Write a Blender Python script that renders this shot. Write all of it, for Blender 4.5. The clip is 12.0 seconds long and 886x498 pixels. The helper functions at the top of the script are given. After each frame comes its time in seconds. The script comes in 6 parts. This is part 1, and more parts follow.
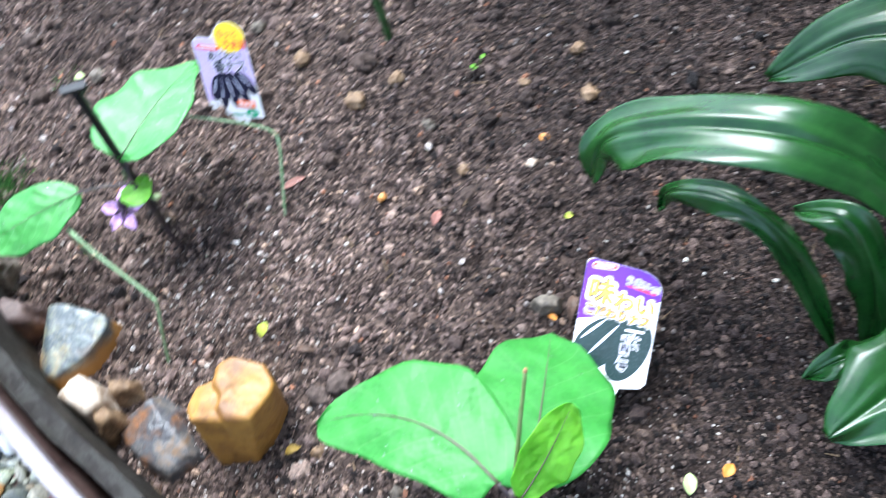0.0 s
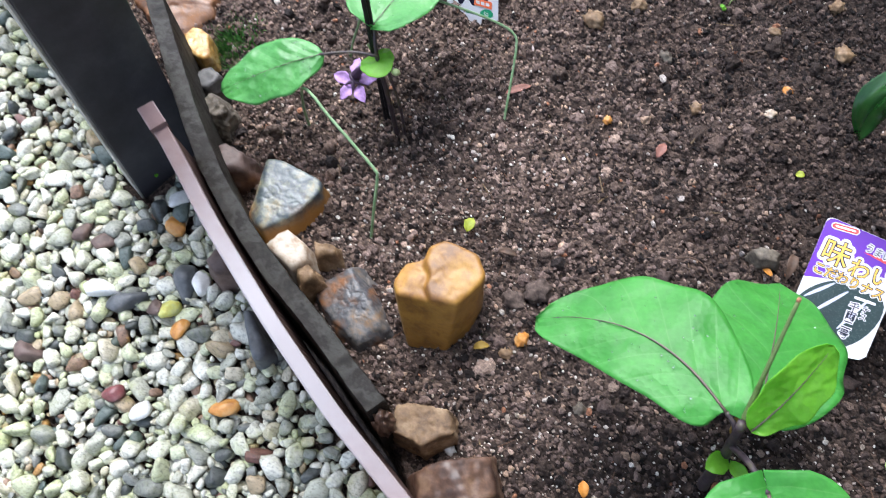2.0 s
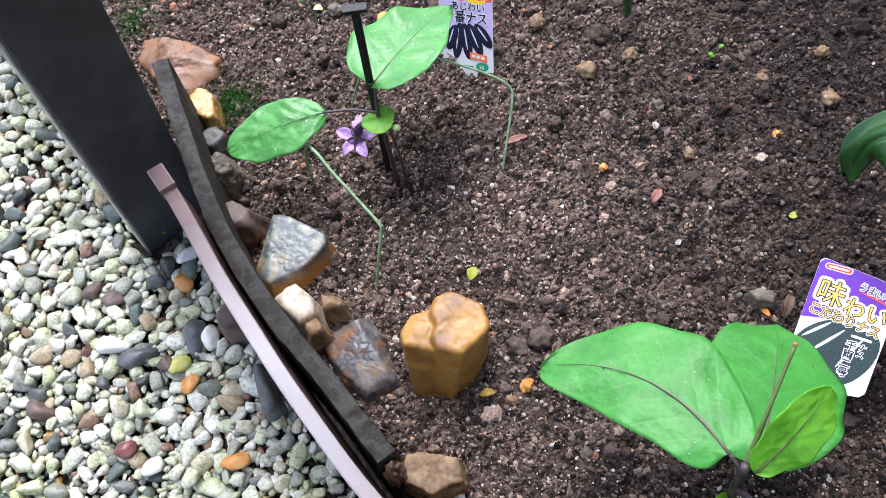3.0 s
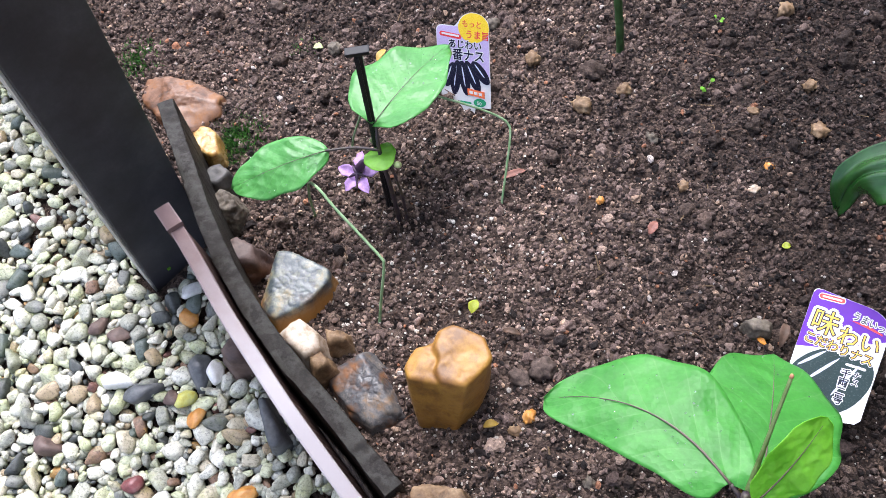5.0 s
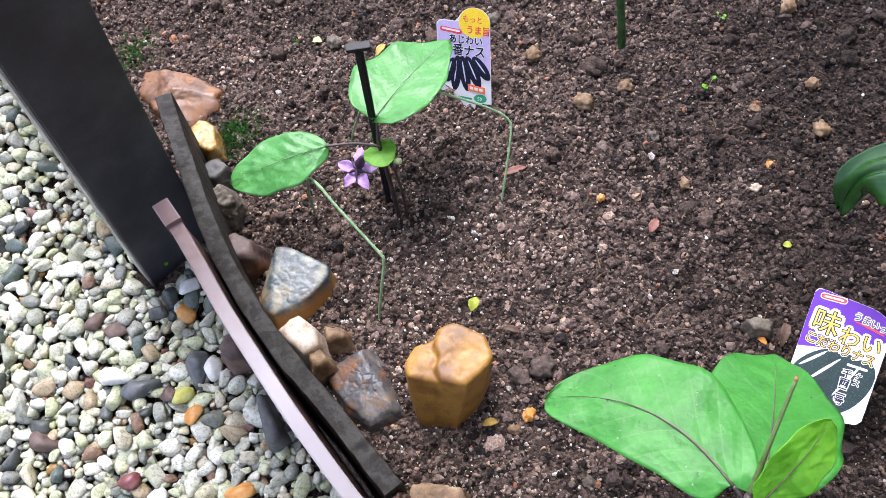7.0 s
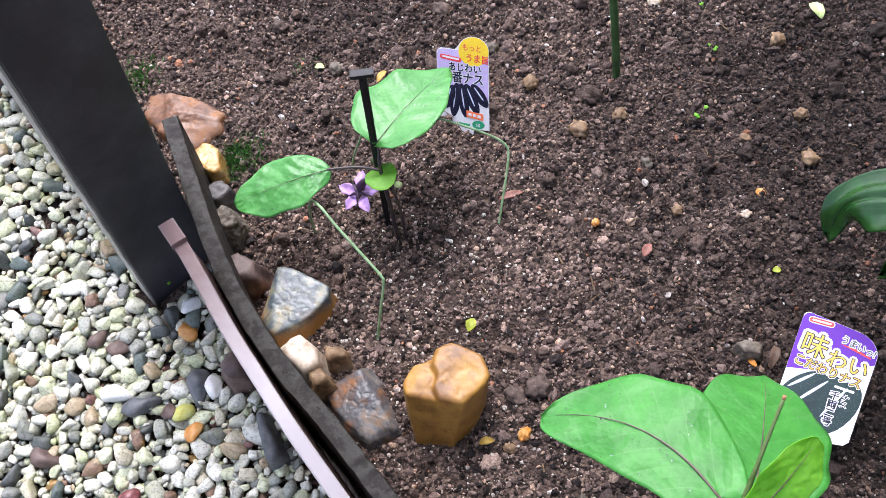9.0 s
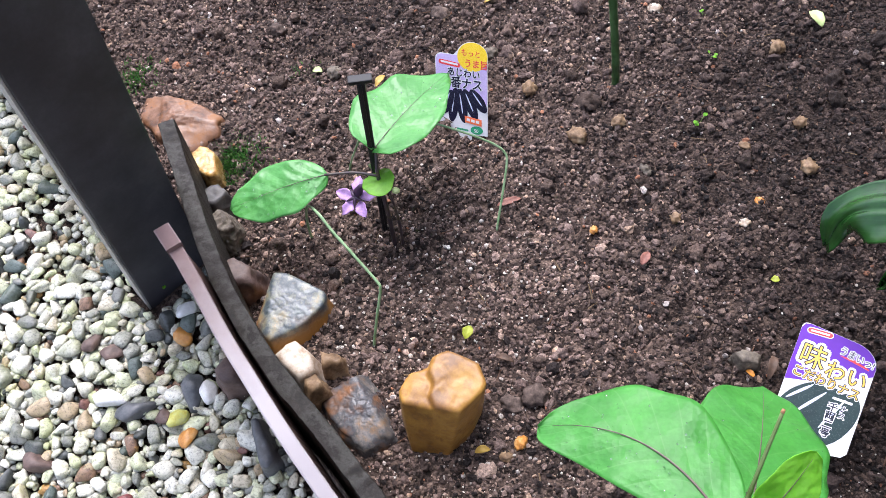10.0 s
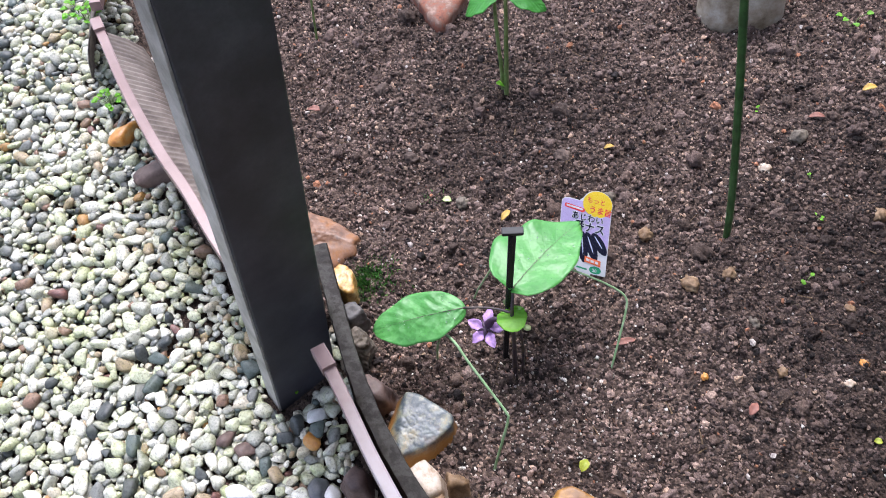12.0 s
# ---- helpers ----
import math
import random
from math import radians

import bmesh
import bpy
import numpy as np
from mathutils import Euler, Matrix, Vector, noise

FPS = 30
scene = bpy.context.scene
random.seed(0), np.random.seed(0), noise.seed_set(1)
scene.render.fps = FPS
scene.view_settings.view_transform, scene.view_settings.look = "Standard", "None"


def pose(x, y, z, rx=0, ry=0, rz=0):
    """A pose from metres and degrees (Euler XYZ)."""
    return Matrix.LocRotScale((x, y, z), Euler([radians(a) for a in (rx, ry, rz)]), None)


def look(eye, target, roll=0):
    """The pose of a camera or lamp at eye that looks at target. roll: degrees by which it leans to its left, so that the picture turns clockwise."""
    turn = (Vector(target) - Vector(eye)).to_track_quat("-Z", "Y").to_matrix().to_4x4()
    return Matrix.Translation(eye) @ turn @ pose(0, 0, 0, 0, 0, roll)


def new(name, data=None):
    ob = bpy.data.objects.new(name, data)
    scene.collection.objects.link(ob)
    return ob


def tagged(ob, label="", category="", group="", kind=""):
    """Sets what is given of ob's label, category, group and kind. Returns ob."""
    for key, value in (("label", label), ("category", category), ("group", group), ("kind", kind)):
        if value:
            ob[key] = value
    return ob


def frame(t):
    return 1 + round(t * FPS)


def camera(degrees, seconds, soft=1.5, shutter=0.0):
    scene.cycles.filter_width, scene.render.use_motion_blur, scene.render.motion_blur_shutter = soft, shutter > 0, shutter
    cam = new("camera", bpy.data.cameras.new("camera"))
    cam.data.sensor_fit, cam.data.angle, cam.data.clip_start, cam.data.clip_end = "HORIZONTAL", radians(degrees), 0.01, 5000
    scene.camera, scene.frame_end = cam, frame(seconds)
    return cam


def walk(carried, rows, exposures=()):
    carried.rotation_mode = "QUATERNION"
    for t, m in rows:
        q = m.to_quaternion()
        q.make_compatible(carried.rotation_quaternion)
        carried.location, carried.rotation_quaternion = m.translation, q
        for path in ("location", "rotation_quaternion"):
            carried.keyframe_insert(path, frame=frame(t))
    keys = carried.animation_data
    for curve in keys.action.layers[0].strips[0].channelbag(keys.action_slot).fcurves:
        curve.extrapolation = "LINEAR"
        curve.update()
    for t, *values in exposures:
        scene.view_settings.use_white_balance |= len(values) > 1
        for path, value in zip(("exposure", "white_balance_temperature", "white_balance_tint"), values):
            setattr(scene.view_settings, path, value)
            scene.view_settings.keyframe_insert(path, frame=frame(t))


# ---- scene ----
cam = camera(53.9, 12.0, 0.7, 0.5)
PATH = [
    (0, (0.011, -0.031, 0.687), (-0.169, 0.92, -1.063), -11.8),
    (0.5, (-0.009, -0.052, 0.656), (-0.312, 0.822, -1.117), -12.1),
    (1, (-0.031, -0.061, 0.658), (-0.331, 0.781, -1.131), -11.6),
    (1.5, (-0.064, -0.071, 0.655), (-0.39, 0.772, -1.129), -10.2),
    (2, (-0.098, -0.082, 0.668), (-0.464, 0.775, -1.102), -10.9),
    (2.5, (-0.102, -0.082, 0.686), (-0.486, 0.817, -1.059), -11.8),
    (3, (-0.1, -0.081, 0.689), (-0.477, 0.85, -1.04), -11.6),
    (5, (-0.105, -0.082, 0.708), (-0.475, 0.899, -0.996), -11.1),
    (5.5, (-0.107, -0.077, 0.704), (-0.475, 0.9, -1.002), -11.0),
    (6, (-0.106, -0.075, 0.704), (-0.468, 0.899, -1.005), -10.6),
    (6.5, (-0.107, -0.076, 0.707), (-0.463, 0.894, -1.005), -10.2),
    (7, (-0.112, -0.077, 0.707), (-0.466, 0.891, -1.007), -10.3),
    (9, (-0.113, -0.09, 0.722), (-0.459, 0.93, -0.963), -8.6),
    (9.5, (-0.111, -0.085, 0.72), (-0.452, 0.94, -0.963), -8.3),
    (10, (-0.115, -0.083, 0.721), (-0.454, 0.94, -0.964), -7.8),
    (10.5, (-0.117, -0.082, 0.723), (-0.458, 0.947, -0.957), -7.1),
    (11, (-0.146, -0.083, 0.772), (-0.512, 0.981, -0.881), -5.9),
    (11.5, (-0.182, -0.101, 0.814), (-0.608, 1.012, -0.791), -5.7),
    (12, (-0.2, -0.1, 0.82), (-0.652, 1.043, -0.758), -5.7),
]
EXPOSURE = 1.62
walk(cam, [(t, look(eye, target, roll)) for t, eye, target, roll in PATH],
     [(0.0, EXPOSURE + 0.58, 5500, 6), (0.5, EXPOSURE + 0.20, 5520, 5), (1.0, EXPOSURE + 0.10, 5580, 5), (2.0, EXPOSURE - 0.06, 5880, 10), (3.0, EXPOSURE - 0.04, 5920, 13), (5.0, EXPOSURE, 6030, 15), (10.5, EXPOSURE, 6030, 17), (11.5, EXPOSURE - 0.13, 5980, 17), (12.0, EXPOSURE - 0.13, 5980, 17)])

# ---- light ----
world = bpy.data.worlds.new("overcast_sky")
scene.world = world
world.use_nodes = True
sky = world.node_tree.nodes.new("ShaderNodeTexSky")
sky.sky_type, sky.sun_disc = "NISHITA", False
sky.sun_elevation, sky.sun_rotation = radians(58), radians(-25)
sky.air_density, sky.dust_density = 1.0, 3.0
grey = world.node_tree.nodes.new("ShaderNodeHueSaturation")
grey.inputs["Saturation"].default_value = 0.62
world.node_tree.links.new(sky.outputs[0], grey.inputs["Color"])
world.node_tree.links.new(grey.outputs[0], world.node_tree.nodes["Background"].inputs[0])
world.node_tree.nodes["Background"].inputs[1].default_value = 0.14

sun_data = bpy.data.lights.new("sun", "SUN")
sun_data.energy, sun_data.angle, sun_data.color = 1.3, radians(28), (1.0, 0.97, 0.93)
sun = new("sun", sun_data)
sun.matrix_world = look((0, 0, 5), (0.9, -2.0, 0.0))

# ---- materials ----
def mat(name, rough=0.6, spec=0.5, metal=0.0):
    m = bpy.data.materials.new(name)
    m.use_nodes = True
    b = m.node_tree.nodes["Principled BSDF"]
    b.inputs["Roughness"].default_value = rough
    b.inputs["Metallic"].default_value = metal
    b.inputs["Specular IOR Level"].default_value = spec
    return m, m.node_tree.nodes, m.node_tree.links, b


def noise_node(nodes, links, scale, detail=4.0, rough=0.6, vec=None, coords="Object"):
    n = nodes.new("ShaderNodeTexNoise")
    n.inputs["Scale"].default_value, n.inputs["Detail"].default_value, n.inputs["Roughness"].default_value = scale, detail, rough
    if vec is None:
        vec = nodes.new("ShaderNodeTexCoord").outputs[coords]
    links.new(vec, n.inputs["Vector"])
    return n.outputs["Fac"]


def ramp(nodes, links, fac, stops, mode="LINEAR"):
    r = nodes.new("ShaderNodeValToRGB")
    r.color_ramp.interpolation = mode
    els = r.color_ramp.elements
    while len(els) > 1:
        els.remove(els[0])
    els[0].position, els[0].color = stops[0][0], (*stops[0][1], 1)
    for p, c in stops[1:]:
        e = els.new(p)
        e.color = (*c, 1)
    links.new(fac, r.inputs[0])
    return r.outputs[0]


def mix(nodes, links, fac, a, b, mode="MIX"):
    m = nodes.new("ShaderNodeMix")
    m.data_type, m.blend_type = "RGBA", mode
    for sock, v in ((m.inputs[0], fac), (m.inputs[6], a), (m.inputs[7], b)):
        if isinstance(v, (int, float)):
            sock.default_value = v
        elif isinstance(v, tuple):
            sock.default_value = (*v, 1)
        else:
            links.new(v, sock)
    return m.outputs[2]


def bump(nodes, links, bsdf, height, strength, dist):
    b = nodes.new("ShaderNodeBump")
    b.inputs["Strength"].default_value, b.inputs["Distance"].default_value = strength, dist
    links.new(height, b.inputs["Height"])
    links.new(b.outputs[0], bsdf.inputs["Normal"])


def blotchy(name, cols, scale, rough=0.6, fine=400.0, bump_mm=0.5, spec=0.5, metal=0.0, fine_mix=0.35):
    """A surface of several colours in blotches, with a fine grain and relief."""
    m, n, l, b = mat(name, rough, spec, metal)
    big = noise_node(n, l, scale, 9.0, 0.66)
    k = len(cols)
    c = ramp(n, l, big, [(0.36 + 0.28 * i / max(1, k - 1), col) for i, col in enumerate(cols)])
    small = noise_node(n, l, fine, 6.0, 0.75)
    g = ramp(n, l, small, [(0.25, (0.45, 0.45, 0.45)), (0.7, (1.25, 1.25, 1.25))])
    l.new(mix(n, l, fine_mix, c, g, "MULTIPLY"), b.inputs["Base Color"])
    rr = n.new("ShaderNodeMapRange")
    rr.inputs[3].default_value, rr.inputs[4].default_value = max(0.05, rough - 0.15), min(1.0, rough + 0.15)
    l.new(small, rr.inputs[0])
    l.new(rr.outputs[0], b.inputs["Roughness"])
    bump(n, l, b, mix(n, l, 0.5, big, small), 0.6, bump_mm / 1000)
    return m


def plain(name, col, rough=0.5, spec=0.5, var=0.12, scale=60.0, bump_mm=0.05):
    return blotchy(name, [tuple(c * (1 - var) for c in col), col, tuple(min(1, c * (1 + var)) for c in col)], scale, rough, 700.0, bump_mm, spec, 0.0, 0.12)


# soil, crumbs and perlite
M_SOIL, _n, _l, _b = mat("soil", 0.85, 0.2)


def shade_and_damp(n, l):
    """Where the bed is darker: shade painted as an uneven patch at the clump, damp black potting soil in spots round
    the seedlings.
    """
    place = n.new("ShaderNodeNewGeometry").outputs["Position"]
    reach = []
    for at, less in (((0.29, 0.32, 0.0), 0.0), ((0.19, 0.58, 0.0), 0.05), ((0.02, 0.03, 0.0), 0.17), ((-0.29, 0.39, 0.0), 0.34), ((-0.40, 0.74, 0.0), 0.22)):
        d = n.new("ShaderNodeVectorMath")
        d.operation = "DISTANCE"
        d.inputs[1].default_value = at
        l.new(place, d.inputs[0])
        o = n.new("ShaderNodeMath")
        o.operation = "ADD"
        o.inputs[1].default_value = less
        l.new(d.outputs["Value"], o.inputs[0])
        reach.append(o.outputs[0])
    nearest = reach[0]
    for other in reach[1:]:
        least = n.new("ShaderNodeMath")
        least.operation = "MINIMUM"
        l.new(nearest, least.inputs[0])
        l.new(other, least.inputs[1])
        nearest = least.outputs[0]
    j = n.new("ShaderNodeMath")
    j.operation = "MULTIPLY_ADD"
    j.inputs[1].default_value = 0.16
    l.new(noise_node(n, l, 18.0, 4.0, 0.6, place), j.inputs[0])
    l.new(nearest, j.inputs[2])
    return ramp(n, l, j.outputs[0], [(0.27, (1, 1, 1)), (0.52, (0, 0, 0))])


def crumb_material(name, stops, rough=0.8, damp=False):
    m, n, l, b = mat(name, rough, 0.3)
    geo = n.new("ShaderNodeNewGeometry")
    c = ramp(n, l, geo.outputs["Random Per Island"], stops, "CONSTANT")
    patch = noise_node(n, l, 9.0, 3.0)
    c = mix(n, l, 0.7, c, ramp(n, l, patch, [(0.3, (0.82, 0.775, 0.75)), (0.7, (1.72, 1.65, 1.575))]), "MULTIPLY")
    # painted shade at the clump and real damp darken the crumbs alike
    if damp:
        c = mix(n, l, shade_and_damp(n, l), c, (0.33, 0.32, 0.32), "MULTIPLY")
    small = noise_node(n, l, 620.0, 3.0, 0.75)
    c = mix(n, l, 0.75, c, ramp(n, l, small, [(0.32, (0.28, 0.27, 0.26)), (0.52, (0.9, 0.9, 0.9)), (0.72, (1.7, 1.66, 1.6))]), "MULTIPLY")
    l.new(c, b.inputs["Base Color"])
    bump(n, l, b, small, 1.0, 0.0022)
    return m


def finish_soil(n, l, b):
    """Earth packed out of crumbs: a colour of its own and a rounded top for each, at two sizes."""
    place = n.new("ShaderNodeNewGeometry").outputs["Position"]
    bend = n.new("ShaderNodeVectorMath")
    bend.operation = "MULTIPLY_ADD"
    warp = n.new("ShaderNodeTexNoise")
    warp.inputs["Scale"].default_value, warp.inputs["Detail"].default_value = 220.0, 3.0
    l.new(place, warp.inputs["Vector"])
    l.new(warp.outputs["Color"], bend.inputs[0])
    bend.inputs[1].default_value = (0.004, 0.004, 0.004)
    l.new(place, bend.inputs[2])
    cells = []
    for scale in (240.0, 560.0):
        v = n.new("ShaderNodeTexVoronoi")
        v.inputs["Scale"].default_value = scale
        l.new(bend.outputs[0], v.inputs["Vector"])
        cells.append(v)
    pick = n.new("ShaderNodeSeparateColor")
    l.new(cells[0].outputs["Color"], pick.inputs[0])
    fine = n.new("ShaderNodeSeparateColor")
    l.new(cells[1].outputs["Color"], fine.inputs[0])
    c = ramp(n, l, pick.outputs[0], [(0.0, (0.018, 0.013, 0.011)), (0.4, (0.056, 0.040, 0.033)), (0.75, (0.105, 0.076, 0.062)), (1.0, (0.17, 0.124, 0.10))])
    c = mix(n, l, 0.7, c, ramp(n, l, fine.outputs[0], [(0.0, (0.5, 0.5, 0.5)), (1.0, (1.5, 1.45, 1.4))]), "MULTIPLY")
    c = mix(n, l, 0.6, c, ramp(n, l, noise_node(n, l, 7.0, 4.0, 0.6, place), [(0.3, (0.75, 0.72, 0.70)), (0.7, (1.45, 1.42, 1.38))]), "MULTIPLY")
    # the same painted shade and damp darken the earth below
    l.new(mix(n, l, shade_and_damp(n, l), c, (0.35, 0.34, 0.34), "MULTIPLY"), b.inputs["Base Color"])
    h = mix(n, l, 0.35, cells[0].outputs["Distance"], cells[1].outputs["Distance"])
    up = n.new("ShaderNodeInvert")
    l.new(h, up.inputs["Color"])
    bump(n, l, b, up.outputs[0], 1.0, 0.0045)


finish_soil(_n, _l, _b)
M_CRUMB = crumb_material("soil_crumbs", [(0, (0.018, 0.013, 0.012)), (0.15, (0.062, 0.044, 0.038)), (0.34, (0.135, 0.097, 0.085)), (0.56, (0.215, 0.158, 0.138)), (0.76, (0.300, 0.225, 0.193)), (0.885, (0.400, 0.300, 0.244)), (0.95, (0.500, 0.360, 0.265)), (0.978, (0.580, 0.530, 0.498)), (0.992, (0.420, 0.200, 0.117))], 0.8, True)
M_PERLITE = crumb_material("perlite", [(0.0, (0.5, 0.47, 0.43)), (0.5, (0.68, 0.66, 0.62)), (0.85, (0.36, 0.31, 0.26))], 0.7)
M_FIBRE = crumb_material("dry_fibres", [(0.0, (0.10, 0.055, 0.035)), (0.4, (0.035, 0.022, 0.016)), (0.75, (0.17, 0.12, 0.07))], 0.7)

# gravel
PEBBLE_STOPS = [(0, (0.580, 0.565, 0.479)), (0.17, (0.420, 0.420, 0.343)), (0.27, (0.630, 0.620, 0.550)), (0.43, (0.460, 0.475, 0.310)), (0.51, (0.540, 0.490, 0.376)), (0.58, (0.290, 0.295, 0.254)),
                (0.65, (0.550, 0.570, 0.404)), (0.76, (0.180, 0.185, 0.169)), (0.82, (0.065, 0.072, 0.070)), (0.87, (0.360, 0.280, 0.179)), (0.905, (0.090, 0.115, 0.103)),
                (0.93, (0.230, 0.140, 0.094)), (0.95, (0.360, 0.200, 0.066)), (0.958, (0.170, 0.080, 0.066)), (0.965, (0.600, 0.590, 0.508))]


def pebble_material(name, by_object):
    m, n, l, b = mat(name, 0.42, 0.5)
    src = n.new("ShaderNodeObjectInfo").outputs["Random"] if by_object else n.new("ShaderNodeNewGeometry").outputs["Random Per Island"]
    c = ramp(n, l, src, PEBBLE_STOPS, "CONSTANT")
    place = n.new("ShaderNodeNewGeometry").outputs["Position"]
    algae = ramp(n, l, noise_node(n, l, 22.0, 5.0, 0.75, place), [(0.48, (0, 0, 0)), (0.66, (1, 1, 1))])
    c = mix(n, l, mix(n, l, 0.65, (0.0, 0.0, 0.0), algae), c, (0.62, 0.68, 0.30), "MULTIPLY")
    shift = n.new("ShaderNodeVectorMath")
    shift.operation = "MULTIPLY_ADD"
    l.new(src, shift.inputs[0])
    shift.inputs[1].default_value = (31.0, 17.0, 23.0)
    l.new(place, shift.inputs[2])
    pos = shift.outputs[0]
    speck = noise_node(n, l, 330.0, 4.0, 0.78, pos)
    c = mix(n, l, 0.7, c, ramp(n, l, speck, [(0.34, (0.14, 0.15, 0.145)), (0.50, (0.92, 0.92, 0.9)), (0.75, (1.2, 1.2, 1.18))]), "MULTIPLY")
    soft = noise_node(n, l, 90.0, 3.0, 0.6, pos)
    c = mix(n, l, 0.4, c, ramp(n, l, soft, [(0.3, (0.62, 0.62, 0.55)), (0.6, (1.15, 1.15, 1.13))]), "MULTIPLY")
    l.new(c, b.inputs["Base Color"])
    bump(n, l, b, speck, 0.7, 0.0010)
    return m


M_PEBBLE = pebble_material("pebble_stone", True)
M_PEBBLES = pebble_material("pebble_stones_joined", False)

# stones of the border
M_OCHRE = blotchy("ochre_stone", [(0.17, 0.075, 0.018), (0.30, 0.145, 0.026), (0.40, 0.21, 0.038), (0.24, 0.105, 0.020)], 26.0, 0.46, 500.0, 0.35, 0.5, 0.0, 0.30)
M_BLUEWHITE = blotchy("blue_white_stone", [(0.30, 0.23, 0.10), (0.18, 0.19, 0.145), (0.055, 0.072, 0.085), (0.12, 0.145, 0.14), (0.31, 0.295, 0.22)], 26.0, 0.36, 500.0, 0.45)
_n, _l = M_BLUEWHITE.node_tree.nodes, M_BLUEWHITE.node_tree.links
_b = _n["Principled BSDF"]
_sep = _n.new("ShaderNodeSeparateXYZ")
_l.new(_n.new("ShaderNodeTexCoord").outputs["Object"], _sep.inputs[0])
_add = _n.new("ShaderNodeMath")
_add.operation = "MULTIPLY_ADD"
_add.inputs[1].default_value = 0.02
_l.new(noise_node(_n, _l, 60.0, 4.0), _add.inputs[0])
_l.new(_sep.outputs[2], _add.inputs[2])
_old = _b.inputs["Base Color"].links[0].from_socket
_l.new(mix(_n, _l, ramp(_n, _l, _add.outputs[0], [(0.021, (1, 1, 1)), (0.029, (0, 0, 0))]), _old, (0.33, 0.16, 0.035)), _b.inputs["Base Color"])
M_CREAM = blotchy("cream_stone", [(0.30, 0.20, 0.12), (0.48, 0.40, 0.31), (0.55, 0.48, 0.40)], 70.0, 0.5, 300.0, 0.8)
M_TAN = blotchy("tan_stone", [(0.10, 0.058, 0.028), (0.20, 0.122, 0.060), (0.31, 0.215, 0.125)], 75.0, 0.6, 350.0, 2.2)
M_GREYRUST = blotchy("grey_rust_stone", [(0.24, 0.10, 0.035), (0.12, 0.07, 0.045), (0.060, 0.063, 0.070), (0.14, 0.125, 0.11), (0.20, 0.12, 0.06)], 30.0, 0.4, 480.0, 0.5, 0.5, 0.0, 0.6)
M_PURPLE = blotchy("purple_brown_stone", [(0.065, 0.040, 0.034), (0.12, 0.078, 0.064), (0.18, 0.12, 0.098)], 40.0, 0.55, 300.0, 1.2)
M_RED = blotchy("red_brown_stone", [(0.05, 0.027, 0.016), (0.14, 0.060, 0.024), (0.22, 0.115, 0.066), (0.24, 0.10, 0.027)], 44.0, 0.42, 260.0, 0.9)
M_YELLOW = blotchy("yellow_stone", [(0.26, 0.12, 0.025), (0.46, 0.27, 0.07), (0.60, 0.45, 0.22)], 90.0, 0.3, 350.0, 0.8)
M_DARK = blotchy("dark_stone", [(0.035, 0.032, 0.03), (0.075, 0.07, 0.065), (0.12, 0.105, 0.09)], 45.0, 0.5, 300.0, 1.2)
M_GREYTAN = blotchy("grey_tan_stone", [(0.06, 0.048, 0.038), (0.14, 0.115, 0.085), (0.22, 0.19, 0.145)], 75.0, 0.6, 350.0, 1.6, 0.4, 0.0, 0.6)
M_CLOD = blotchy("dry_clod", [(0.05, 0.036, 0.03), (0.10, 0.074, 0.062), (0.17, 0.125, 0.10)], 110.0, 0.85, 500.0, 2.0, 0.2, 0.0, 0.7)
M_UMBER = blotchy("umber_stone", [(0.05, 0.028, 0.02), (0.12, 0.066, 0.042), (0.20, 0.125, 0.075)], 40.0, 0.36, 300.0, 0.6, 0.4, 0.0, 0.5)
M_WALL = blotchy("unseen_wall_grey", [(0.10, 0.095, 0.085), (0.15, 0.14, 0.125), (0.19, 0.18, 0.16)], 6.0, 0.9, 120.0, 2.0)
M_PALE = blotchy("pale_stone", [(0.16, 0.12, 0.075), (0.33, 0.28, 0.21), (0.47, 0.435, 0.37)], 22.0, 0.7, 300.0, 1.5)
M_BRICK = blotchy("brick", [(0.13, 0.06, 0.045), (0.26, 0.095, 0.055), (0.20, 0.12, 0.09), (0.33, 0.22, 0.17)], 60.0, 0.85, 400.0, 1.6)
M_SLATE = blotchy("slate", [(0.05, 0.055, 0.06), (0.09, 0.095, 0.10), (0.14, 0.14, 0.14)], 40.0, 0.4, 300.0, 1.0)
M_ORANGE = blotchy("orange_stone", [(0.40, 0.15, 0.03), (0.55, 0.25, 0.05), (0.5, 0.3, 0.12)], 70.0, 0.35, 350.0, 0.6)
M_WHITE = blotchy("white_stone", [(0.62, 0.61, 0.57), (0.74, 0.73, 0.70), (0.7, 0.7, 0.66)], 70.0, 0.35, 350.0, 0.5)
M_LIME = blotchy("lichen_stone", [(0.42, 0.36, 0.05), (0.50, 0.50, 0.12), (0.4, 0.42, 0.2)], 110.0, 0.55, 350.0, 1.2)
M_WINE = blotchy("wine_red_stone", [(0.11, 0.03, 0.03), (0.20, 0.06, 0.06), (0.2, 0.1, 0.09)], 70.0, 0.35, 350.0, 0.6)

# made things
M_POST = blotchy("black_paint", [(0.034, 0.033, 0.039), (0.052, 0.051, 0.059), (0.078, 0.077, 0.088)], 12.0, 0.40, 300.0, 0.15, 0.4)
# worn paint, made much paler to carry the sky light on that side
M_POSTSIDE = blotchy("lit_weathered_paint", [(0.20, 0.20, 0.17), (0.36, 0.35, 0.315), (0.50, 0.485, 0.45)], 22.0, 0.45, 300.0, 0.3)
